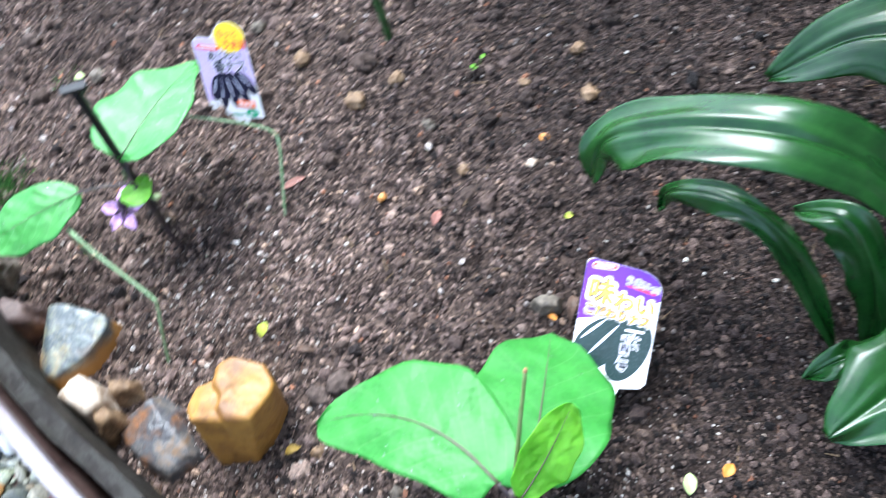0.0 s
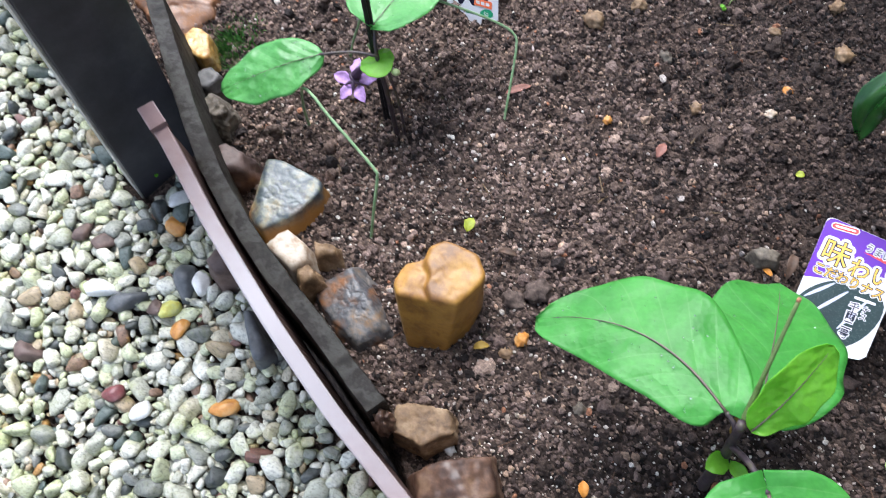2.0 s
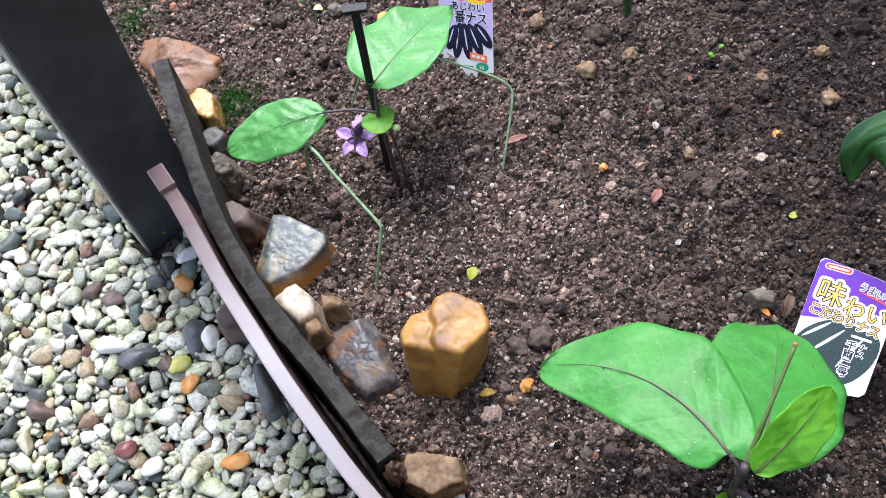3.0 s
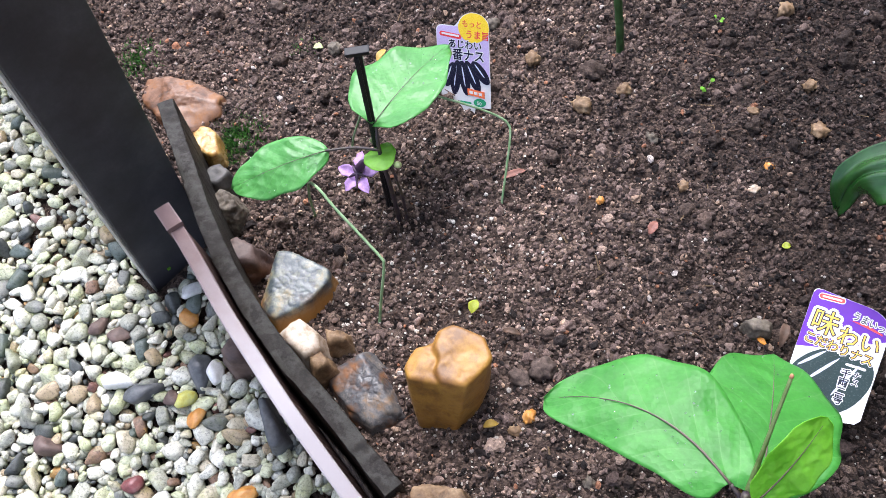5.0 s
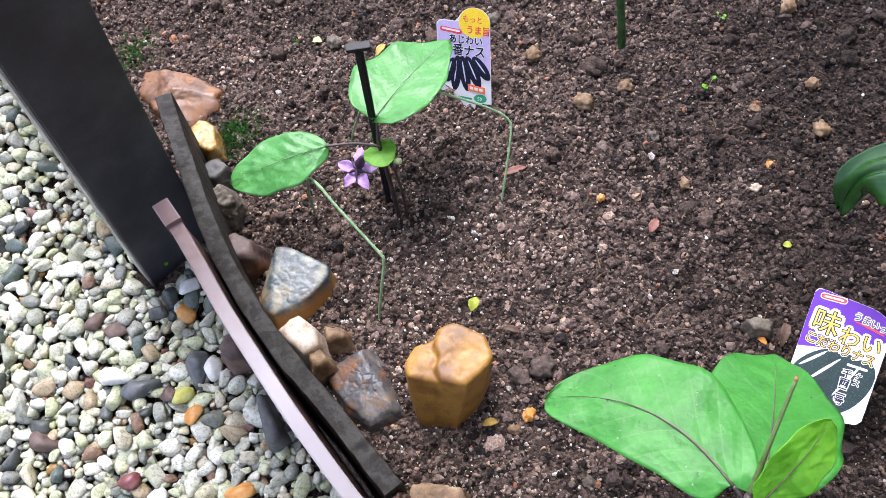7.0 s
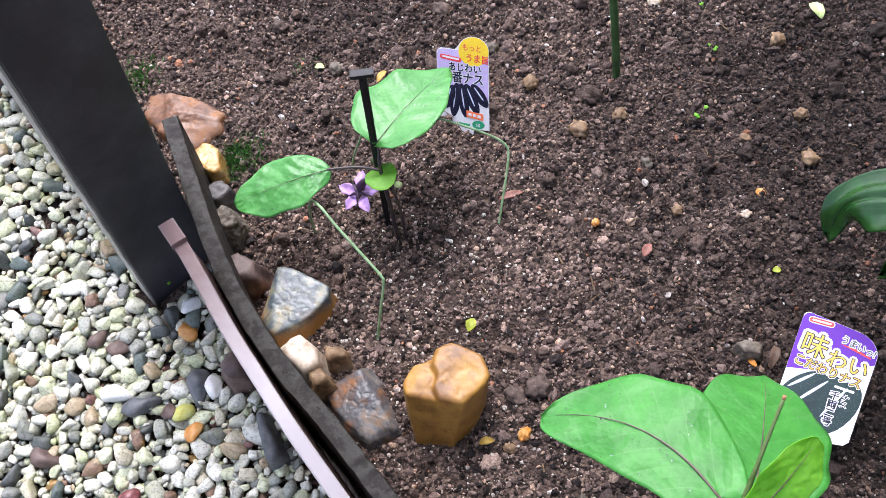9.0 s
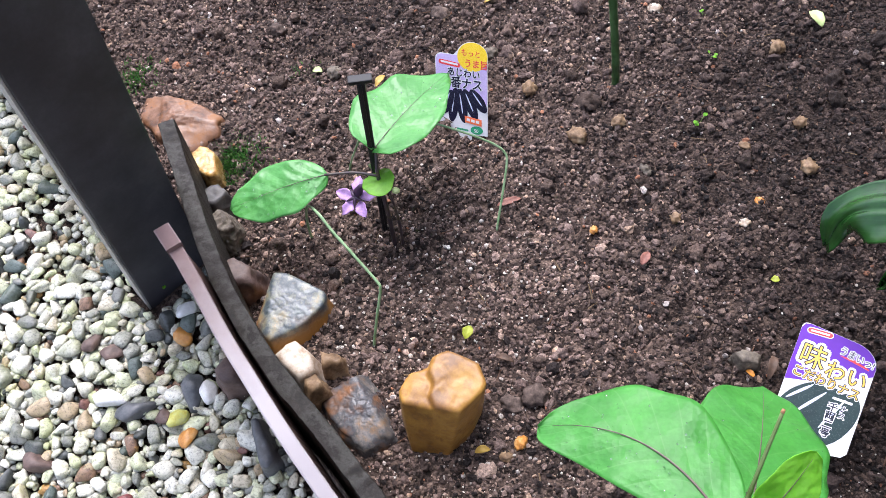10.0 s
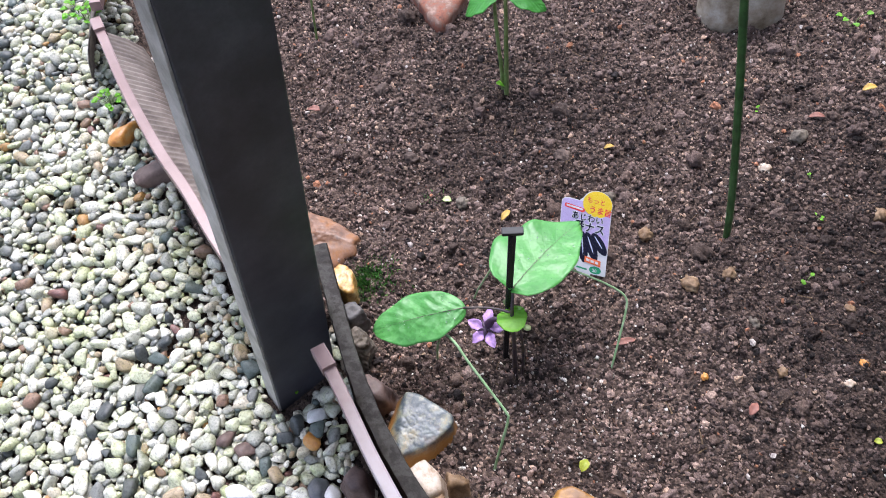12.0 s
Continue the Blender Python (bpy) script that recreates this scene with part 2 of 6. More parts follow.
M_RUBBER = blotchy("weathered_rubber", [(0.008, 0.006, 0.004), (0.018, 0.014, 0.010), (0.040, 0.038, 0.031), (0.011, 0.007, 0.005), (0.026, 0.024, 0.018)], 30.0, 0.6, 420.0, 1.8, 0.25, 0.0, 0.75)
M_RIM = blotchy("pink_brown_plastic", [(0.18, 0.110, 0.098), (0.22, 0.142, 0.13), (0.255, 0.172, 0.16)], 11.0, 0.34, 350.0, 0.2, 0.5, 0.0, 0.16)
# its outer bend is rubbed pale, with the sky's sheen painted in as well
_n, _l = M_RIM.node_tree.nodes, M_RIM.node_tree.links
_b = _n["Principled BSDF"]
_bend = _n.new("ShaderNodeVectorMath")
_bend.operation = "DISTANCE"
_bend.inputs[1].default_value = (-0.315, 0.105, 0.08)
_l.new(_n.new("ShaderNodeTexCoord").outputs["Object"], _bend.inputs[0])
_jit = _n.new("ShaderNodeMath")
_jit.operation = "MULTIPLY_ADD"
_jit.inputs[1].default_value = 0.10
_l.new(noise_node(_n, _l, 60.0, 4.0), _jit.inputs[0])
_l.new(_bend.outputs["Value"], _jit.inputs[2])
_old = _b.inputs["Base Color"].links[0].from_socket
_l.new(mix(_n, _l, ramp(_n, _l, _jit.outputs[0], [(0.10, (0.8, 0.8, 0.8)), (0.25, (0, 0, 0))]), _old, (0.36, 0.335, 0.345)), _b.inputs["Base Color"])
M_PANEL = blotchy("faded_plastic", [(0.10, 0.076, 0.062), (0.17, 0.138, 0.115), (0.24, 0.20, 0.17)], 24.0, 0.5, 350.0, 0.3)
M_PANELBROWN = blotchy("brown_plastic", [(0.07, 0.042, 0.034), (0.15, 0.092, 0.076), (0.24, 0.155, 0.13)], 30.0, 0.45, 350.0, 0.3)
M_BLACK = plain("black_plastic", (0.008, 0.009, 0.011), 0.5, 0.35)
M_WIRE = blotchy("green_wire_coating", [(0.15, 0.26, 0.11), (0.22, 0.35, 0.17), (0.30, 0.42, 0.24)], 90.0, 0.45, 500.0, 0.2)
M_STAKE = blotchy("green_stake_plastic", [(0.016, 0.048, 0.012), (0.028, 0.082, 0.020), (0.048, 0.115, 0.034)], 60.0, 0.4, 500.0, 0.2)
M_TAGWHITE = plain("white_card", (0.68, 0.68, 0.70), 0.35, 0.5, 0.03)
M_LILAC = plain("lilac_print", (0.52, 0.42, 0.68), 0.28, 0.5, 0.05)
M_VIOLET = plain("violet_print", (0.105, 0.014, 0.33), 0.4, 0.35, 0.06)
M_YELLOWPRINT = plain("yellow_print", (0.85, 0.60, 0.02), 0.28, 0.5, 0.04)
M_REDPRINT = plain("red_print", (0.70, 0.05, 0.05), 0.28, 0.5, 0.04)
M_ORANGEPRINT = plain("orange_print", (0.78, 0.18, 0.07), 0.28, 0.5, 0.04)
M_GREENPRINT = plain("green_print", (0.03, 0.30, 0.14), 0.28, 0.5, 0.04)
M_INK = plain("dark_print", (0.012, 0.012, 0.03), 0.25, 0.5, 0.1)
M_INKGREEN = plain("dark_green_print", (0.012, 0.030, 0.028), 0.25, 0.5, 0.2)
M_GOLD = plain("gold_print", (0.80, 0.47, 0.06), 0.28, 0.5, 0.1)
M_GLINT = plain("pale_print", (0.55, 0.58, 0.75), 0.28, 0.5, 0.05)

# plants
def leaf_material(name, dark, light, vein, rough=0.38, pairs=7.0, quilt=0.0012, ridge=1.0, through_light=0.25, stripes=False, spec=0.5):
    m, n, l, b = mat(name, rough, spec)
    uv = n.new("ShaderNodeUVMap")
    sep = n.new("ShaderNodeSeparateXYZ")
    l.new(uv.outputs[0], sep.inputs[0])

    def op(kind, a, c=None):
        o = n.new("ShaderNodeMath")
        o.operation = kind
        for s, v in ((o.inputs[0], a), (o.inputs[1], c)):
            if v is None:
                continue
            if isinstance(v, (int, float)):
                s.default_value = v
            else:
                l.new(v, s)
        return o.outputs[0]
    across = op("ABSOLUTE", op("SUBTRACT", op("MULTIPLY", sep.outputs[0], 2.0), 1.0))
    if stripes:
        wave = op("FRACT", op("MULTIPLY", sep.outputs[0], pairs))
    else:
        bend = op("MULTIPLY", op("POWER", across, 0.8), 0.30)
        wave = op("FRACT", op("MULTIPLY", op("SUBTRACT", sep.outputs[1], bend), pairs))
    tri_wave = op("MULTIPLY", op("ABSOLUTE", op("SUBTRACT", wave, 0.5)), 2.0)
    line = op("MULTIPLY", op("GREATER_THAN", tri_wave, 0.0), op("POWER", tri_wave, 22.0))
    blot = noise_node(n, l, 38.0, 4.0, 0.6)
    fine = noise_node(n, l, 300.0, 3.0, 0.65)
    base = ramp(n, l, blot, [(0.3, dark), (0.7, light)])
    base = mix(n, l, 0.25, base, ramp(n, l, fine, [(0.3, (0.6, 0.65, 0.5)), (0.7, (1.25, 1.2, 1.2))]), "MULTIPLY")
    l.new(mix(n, l, op("MULTIPLY", line, 0.45), base, vein), b.inputs["Base Color"])
    cell = n.new("ShaderNodeTexVoronoi")
    cell.inputs["Scale"].default_value = 230.0
    l.new(n.new("ShaderNodeTexCoord").outputs["Object"], cell.inputs["Vector"])
    h = op("ADD", op("MULTIPLY", tri_wave, -ridge), op("MULTIPLY", cell.outputs["Distance"], 0.35))
    bump(n, l, b, h, 0.55, quilt)
    tr = n.new("ShaderNodeBsdfTranslucent")
    l.new(mix(n, l, 1.0, base, (1.3, 1.25, 0.5), "MULTIPLY"), tr.inputs[0])
    mx = n.new("ShaderNodeMixShader")
    mx.inputs[0].default_value = through_light
    l.new(b.outputs[0], mx.inputs[1])
    l.new(tr.outputs[0], mx.inputs[2])
    l.new(mx.outputs[0], n["Material Output"].inputs[0])
    return m


M_LEAF = leaf_material("eggplant_leaf", (0.041, 0.220, 0.030), (0.074, 0.325, 0.052), (0.16, 0.38, 0.11), 0.44, 6.5, 0.0018, 0.34, 0.28, False, 0.36)
M_LEAFYOUNG = leaf_material("young_leaf", (0.18, 0.47, 0.030), (0.27, 0.60, 0.06), (0.2, 0.42, 0.06), 0.40, 8.0, 0.0016, 0.12, 0.55)
M_LEAFWET = leaf_material("wet_eggplant_leaf", (0.070, 0.285, 0.058), (0.115, 0.385, 0.090), (0.20, 0.42, 0.16), 0.36, 6.5, 0.0018, 0.34, 0.28, False, 0.5)
M_STRAP = leaf_material("dark_glossy_leaf", (0.006, 0.040, 0.006), (0.018, 0.080, 0.013), (0.030, 0.105, 0.022), 0.27, 6.0, 0.00012, 1.0, 0.15, True, 0.6)
M_RIB = plain("purple_midrib", (0.11, 0.075, 0.06), 0.45, 0.5, 0.25)
M_STEM = blotchy("purple_stem", [(0.022, 0.016, 0.02), (0.05, 0.035, 0.04), (0.07, 0.06, 0.03)], 80.0, 0.5, 500.0, 0.2)
M_GREENSTEM = blotchy("green_stem", [(0.09, 0.13, 0.03), (0.14, 0.2, 0.06), (0.17, 0.24, 0.08)], 80.0, 0.5, 500.0, 0.2)
M_CUT = plain("cut_wood", (0.42, 0.20, 0.10), 0.7)
M_PETAL = plain("lilac_petal", (0.50, 0.30, 0.61), 0.55, 0.3, 0.3, 140.0)
M_CALYX = plain("dark_calyx", (0.045, 0.022, 0.05), 0.5)
M_BUD = plain("pale_bud", (0.42, 0.50, 0.22), 0.5)
M_YELLOWLEAF = leaf_material("yellowing_leaf", (0.26, 0.34, 0.02), (0.38, 0.42, 0.04), (0.5, 0.5, 0.1), 0.4, 5.0, 0.0003)
M_DRYLEAF = plain("dry_leaf", (0.10, 0.062, 0.042), 0.6, 0.3, 0.3, 150.0)
M_PINKCHIP = plain("pink_chip", (0.22, 0.095, 0.07), 0.5, 0.3, 0.3, 150.0)
M_AMBER = plain("amber_petal", (0.55, 0.22, 0.03), 0.5, 0.4, 0.2, 150.0)
M_STRAW = plain("straw_petal", (0.42, 0.27, 0.05), 0.5, 0.4, 0.2, 150.0)
M_PALEGREEN = plain("pale_green_petal", (0.40, 0.50, 0.20), 0.4, 0.4, 0.15, 150.0)
M_MOSS = crumb_material("moss", [(0.0, (0.03, 0.12, 0.018)), (0.4, (0.06, 0.22, 0.03)), (0.75, (0.12, 0.26, 0.05))], 0.7)
M_DROP, _n, _l, _b = mat("water", 0.02)
_b.inputs["Transmission Weight"].default_value, _b.inputs["IOR"].default_value = 1.0, 1.33

# ---- mesh helpers ----
def thing(name, label, category, at=(0, 0, 0), group="", kind=""):
    """The empty at a thing's base that carries its parts."""
    ob = new(name)
    ob.empty_display_size = 0.02
    ob.location = at
    return tagged(ob, label, category, group, kind)


def mesh_of(name, verts, faces, material, smooth=True, uvs=None):
    me = bpy.data.meshes.new(name)
    me.from_pydata([tuple(v) for v in verts], [], faces)
    me.materials.append(material)
    if smooth:
        me.polygons.foreach_set("use_smooth", [True] * len(me.polygons))
    if uvs is not None:
        lay = me.uv_layers.new(name="UVMap")
        for lp in me.loops:
            lay.data[lp.index].uv = uvs[lp.vertex_index]
    me.update()
    return me


def quick_mesh(name, verts, tris, material, smooth=True):
    """A triangle mesh from arrays."""
    me = bpy.data.meshes.new(name)
    v, f = np.asarray(verts, np.float32), np.asarray(tris, np.int32)
    me.vertices.add(len(v))
    me.vertices.foreach_set("co", v.ravel())
    me.loops.add(f.size)
    me.loops.foreach_set("vertex_index", f.ravel())
    me.polygons.add(len(f))
    me.polygons.foreach_set("loop_start", np.arange(0, f.size, 3, dtype=np.int32))
    me.polygons.foreach_set("use_smooth", np.full(len(f), smooth))
    me.materials.append(material)
    me.update(calc_edges=True)
    return me


def part(name, me, parent, label="", kind=""):
    """One mesh under a thing or a part; its points are given in the world."""
    ob = new(name, me)
    ob.parent = parent
    if parent.parent is None:
        ob.matrix_parent_inverse = parent.matrix_basis.inverted()
    return tagged(ob, label, "", "", kind)


def V(*a):
    return np.array(a, float)


def unit(v):
    v = np.asarray(v, float)
    return v / max(1e-9, np.linalg.norm(v))


def curve_points(pts, n):
    """A smooth line through the points (Catmull-Rom), n points long."""
    P = np.asarray(pts, float)
    Q = np.vstack([2 * P[0] - P[1], P, 2 * P[-1] - P[-2]])
    out = []
    for s in np.linspace(0, len(P) - 1 - 1e-6, n):
        i, f = int(s), s - int(s)
        a, b, c, d = Q[i:i + 4]
        out.append(0.5 * (2 * b + (c - a) * f + (2 * a - 5 * b + 4 * c - d) * f * f + (3 * b - 3 * c + d - a) * f ** 3))
    return np.array(out)


def tube(name, pts, radii, material, n=24, sides=10, rough=0.0, seed=0, knots=0.0):
    """A closed tube of changing radius along a smooth line."""
    rng = np.random.RandomState(seed)
    C = curve_points(pts, n)
    R = np.interp(np.linspace(0, 1, n), np.linspace(0, 1, len(radii)), radii)
    T = np.gradient(C, axis=0)
    T /= np.linalg.norm(T, axis=1)[:, None]
    ref = V(0, 0, 1) if abs(T[0][2]) < 0.9 else V(1, 0, 0)
    verts, faces = [], []
    for i in range(n):
        x = unit(np.cross(T[i], ref))
        y = np.cross(x, T[i])
        kn = 1 + (knots if i % 3 == 0 else 0)
        for j in range(sides):
            a = 2 * math.pi * j / sides
            r = R[i] * kn * (1 + rough * rng.uniform(-1, 1))
            verts.append(C[i] + r * (math.cos(a) * x + math.sin(a) * y))
    for i in range(n - 1):
        for j in range(sides):
            k = (j + 1) % sides
            faces.append((i * sides + j, i * sides + k, (i + 1) * sides + k, (i + 1) * sides + j))
    faces.append(tuple(range(sides))[::-1])
    faces.append(tuple((n - 1) * sides + j for j in range(sides)))
    return mesh_of(name, verts, [f[::-1] for f in faces], material)


def ribbon(name, C, wide, side, thick, material, along_n=None):
    """A strip of rectangular section: centre line C, half widths along 'side', half thickness along 'thick' (arrays)."""
    n = len(C)
    verts, faces = [], []
    for i in range(n):
        for a, b in ((-1, -1), (-0.82, -1.0), (0.82, -1.0), (1, -1), (1, 1), (0.82, 1.12), (-0.82, 1.12), (-1, 1)):
            verts.append(C[i] + a * wide[i] * side[i] + b * thick[i])
    k = 8
    for i in range(n - 1):
        for j in range(k):
            m = (j + 1) % k
            faces.append((i * k + j, i * k + m, (i + 1) * k + m, (i + 1) * k + j))
    faces.append(tuple(range(k))[::-1])
    faces.append(tuple((n - 1) * k + j for j in range(k)))
    return mesh_of(name, verts, faces, material, False)


def fix_normals(me):
    bm = bmesh.new()
    bm.from_mesh(me)
    bmesh.ops.recalc_face_normals(bm, faces=bm.faces)
    bm.to_mesh(me)
    bm.free()
    return me


ICO = {}
for level in (1, 2, 3, 4, 5, 6):
    bm = bmesh.new()
    bmesh.ops.create_icosphere(bm, subdivisions=level, radius=1.0)
    bm.verts.ensure_lookup_table()
    ICO[level] = (np.array([v.co[:] for v in bm.verts]), np.array([[v.index for v in f.verts] for f in bm.faces]))
    bm.free()


def blob(dirs, planes, sharp):
    """Radii along dirs of a rounded polyhedron given by planes (normal, distance)."""
    N = np.array([unit(p[0]) for p in planes])
    D = np.array([p[1] for p in planes])
    k = np.maximum(1e-3, dirs @ N.T) / D[None, :]
    return 1.0 / (np.sum(k ** sharp, axis=1) ** (1.0 / sharp))


def wobble(P, scale, octaves=3):
    return np.array([noise.fractal(Vector(p) * scale, 1.0, 2.0, octaves) for p in P])


def rock(name, label, poly, z0, height, material, seed=0, sharp=14.0, slope=0.25, top=((0, 0, 1),), rough=0.08, level=4, cleft=None, category="stone", group="border stones", slopes=None):
    """A stone over a planform polygon, bedded in the ground at z0, with flat-ish sides and one or more top faces."""
    rng = np.random.RandomState(seed)
    P = np.asarray(poly, float)
    c = P.mean(axis=0)
    zc = z0 + height * 0.30
    area = sum(P[i][0] * P[(i + 1) % len(P)][1] - P[(i + 1) % len(P)][0] * P[i][1] for i in range(len(P)))
    if area < 0:
        P = P[::-1]
    planes = []
    for i in range(len(P)):
        a, b = P[i], P[(i + 1) % len(P)]
        d = b - a
        nrm = unit((d[1], -d[0]))
        n3 = unit((nrm[0], nrm[1], slope * rng.uniform(0.4, 1.3) if slopes is None else slopes[i if area >= 0 else (len(P) - 2 - i) % len(P)]))
        planes.append((n3, max(0.004, float(nrm @ (a - c)) * 1.04)))
    for t in top:
        t3 = V(*t)
        planes.append((t3, height * 0.70 * np.linalg.norm(t3)))
    planes.append((V(0, 0, -1), height * 0.55))
    dirs, tris = ICO[level]
    r = blob(dirs, planes, sharp)
    size = float(np.mean(r))
    w = wobble(dirs * r[:, None] / size + seed * 7.3, 1.6, 4)
    w2 = wobble(dirs * r[:, None] / size + seed * 3.1, 6.0, 3)
    w3 = np.abs(wobble(dirs * r[:, None] / size + seed * 1.7, 2.6, 2))
    pts = dirs * (r * (1.03 + rough * w * 1.2 + rough * 0.5 * w2 - rough * 0.8 * np.exp(-w3 * 14)))[:, None]
    if cleft is not None:
        # the part beyond the crack has broken away on top, and the crack runs a little way down the front
        cx, deep, from_z = cleft
        w = pts + V(c[0], c[1], zc)
        wind = cx + 0.0015 * np.sin(w[:, 1] * 300) + 0.25 * (0.2 - w[:, 1]) - w[:, 0]
        high = 1 / (1 + np.exp(-(w[:, 2] - from_z + 0.25 * (0.20 - w[:, 1])) / 0.003))
        pts[:, 2] -= deep * high / (1 + np.exp(-wind / 0.0007))
        pts[:, 1] -= 1.4 * deep * high * np.clip((w[:, 1] - 0.196) / 0.02, 0, 1) / (1 + np.exp(-wind / 0.0007))
        pts[:, 2] -= 0.0022 * high * np.exp(-(wind / 0.0018) ** 2)
    ob = new(name, quick_mesh(name, pts, tris, material))
    ob.location = (c[0], c[1], zc)
    return tagged(ob, label, category, group)


def leaf(name, parent, base, tip, width, face, material, label="", arch=0.15, droop=0.0, fold=0.15, wave=0.04, seed=0, widest=0.42, blunt=0.75, rib=None, rib_r=0.0012, nu=18, nv=36, side_bend=0.0, point=None, lobe=0.0, crinkle=0.0, skew=0.0, low_lobe=1.0):
    """A leaf from base to tip: face is the way its upper side looks; arch lifts the middle, fold lifts or drops the sides."""
    rng = np.random.RandomState(seed)
    base, tip = V(*base), V(*tip)
    L = np.linalg.norm(tip - base)
    t = unit(tip - base)
    up = unit(V(*face) - t * float(V(*face) @ t))
    s = np.cross(t, up)
    ph = rng.uniform(0, 6.28, 6)

    def centre(v):
        return base + t * (L * v) + up * (L * arch * 4 * v * (1 - v) - L * droop * v * v) + s * (L * side_bend * 4 * v * (1 - v))

    def half(v):
        q = v ** (math.log(0.5) / math.log(widest))
        return width / 2 * max(0.0, math.sin(math.pi * min(1.0, max(0.0, q)))) ** (blunt if q < 0.5 or point is None else point)

    top, uvs = [], []
    for i in range(nv + 1):
        v = i / nv
        c, h = centre(v), half(v)
        for j in range(nu + 1):
            u = 2 * j / nu - 1
            edge = 1 + wave * 0.9 * math.sin(16 * v + ph[0] + (3 if u > 0 else 0)) * abs(u)
            lift = fold * h * abs(u) ** 1.3 + wave * width * (0.5 * math.sin(11 * v + ph[1]) + 0.5 * math.sin(19 * v + ph[2] + 2 * u)) * abs(u) ** 1.6
            lift += wave * width * 0.10 * math.sin(7 * v * 6.28 / 1.2 - 5 * abs(u) + ph[3]) * (1 - abs(u)) * abs(u) * 3
            if crinkle:
                cr = Vector((u * h, L * v, seed * 0.1)) * (26.0 / width) * 0.042
                lift += crinkle * (noise.noise(cr * 6) + 0.6 * noise.noise(cr * 13)) * (1 - 0.5 * abs(u))
            back = L * lobe * (1.0 if u > 0 else low_lobe) * abs(u) ** 1.4 * (1 - v) ** 4
            top.append(c + s * (u * h * edge * (1 + skew * (1 if u > 0 else -1))) + up * lift - t * back)
            uvs.append((j / nu, v))
    top = np.array(top)
    k = nu + 1
    G = top.reshape(nv + 1, k, 3)
    N = np.cross(np.gradient(G, axis=0), np.gradient(G, axis=1)).reshape(-1, 3)
    N /= np.maximum(1e-9, np.linalg.norm(N, axis=1))[:, None]
    if np.mean(N @ up) < 0:
        N = -N
    n0 = len(top)
    verts = np.vstack([top, top - N * 0.0005])
    faces = []
    for i in range(nv):
        for j in range(nu):
            a, b, c, d = i * k + j, i * k + j + 1, (i + 1) * k + j + 1, (i + 1) * k + j
            faces += [(a, b, c, d), (d + n0, c + n0, b + n0, a + n0)]
    ring = [j for j in range(k)] + [i * k + nu for i in range(1, nv + 1)] + [nv * k + j for j in range(nu - 1, -1, -1)] + [i * k for i in range(nv - 1, 0, -1)]
    for a, b in zip(ring, ring[1:] + ring[:1]):
        faces.append((b, a, a + n0, b + n0))
    ob = part(name, fix_normals(mesh_of(name, verts, faces, material, True, uvs + uvs)), parent, label)
    if rib is not None:
        pts = [centre(v) + up * (0.0003 + 0.45 * crinkle) for v in (0.0, 0.2, 0.4, 0.6, 0.8, 0.93)]
        part("midrib", tube("midrib", pts, [rib_r, rib_r * 0.8, rib_r * 0.55, rib_r * 0.3, rib_r * 0.15], rib, 20, 6), ob)
    return ob, (centre, half, s, up)


def droplets(parent, shape, count, seed, rmax=0.0010):
    """Small water drops that sit on a leaf."""
    rng = np.random.RandomState(seed)
    centre, half, s, up = shape
    vs, fs = [], []
    d, tr = ICO[2]
    for i in range(count):
        v, u = rng.uniform(0.1, 0.92), rng.uniform(-0.85, 0.85)
        r = rmax * rng.uniform(0.25, 1.0) ** 1.6
        p = centre(v) + s * (u * half(v)) + up * (0.15 * half(v) * abs(u) ** 1.3 + 0.0004)
        q = d * r
        q = q - np.outer(q @ up, up) * 0.45
        fs.append(tr + len(vs) * len(d))
        vs.append(q + p)
    part("dew", quick_mesh("dew", np.vstack(vs), np.vstack(fs), M_DROP), parent, "clear rain drops", "stuff")


# ---- ground ----
SOIL0, SOILX, SOILY = -0.0211, 0.0319, 0.0480
GRAV0, GRAVX, GRAVY = -0.0663, 0.0624, 0.1862
# line between the bed and the gravel, from the near end to the far one
EDGE = np.array([(-0.10, -0.30), (-0.17, -0.02), (-0.241, 0.072), (-0.276, 0.099), (-0.311, 0.130), (-0.350, 0.158), (-0.390, 0.194), (-0.429, 0.236), (-0.465, 0.282), (-0.495, 0.328),
                 (-0.535, 0.385), (-0.600, 0.350), (-0.660, 0.390), (-0.712, 0.433), (-0.775, 0.482), (-0.86, 0.568), (-0.93, 0.663), (-1.03, 0.80), (-1.2, 1.0), (-1.7, 1.6)])


def edge_side(x, y, line=EDGE):
    """Signed distance to the edge line: positive on the bed's side."""
    p = np.stack([np.asarray(x, float), np.asarray(y, float)], -1)
    best, sign = np.full(p.shape[:-1], 1e9), np.zeros(p.shape[:-1])
    for a, b in zip(line[:-1], line[1:]):
        d = b - a
        k = np.clip(((p - a) @ d) / (d @ d), 0, 1)
        q = p - (a + k[..., None] * d)
        dist = np.hypot(q[..., 0], q[..., 1])
        cr = d[1] * q[..., 0] - d[0] * q[..., 1]
        near = dist < best
        best, sign = np.where(near, dist, best), np.where(near, np.sign(cr), sign)
    return best * sign


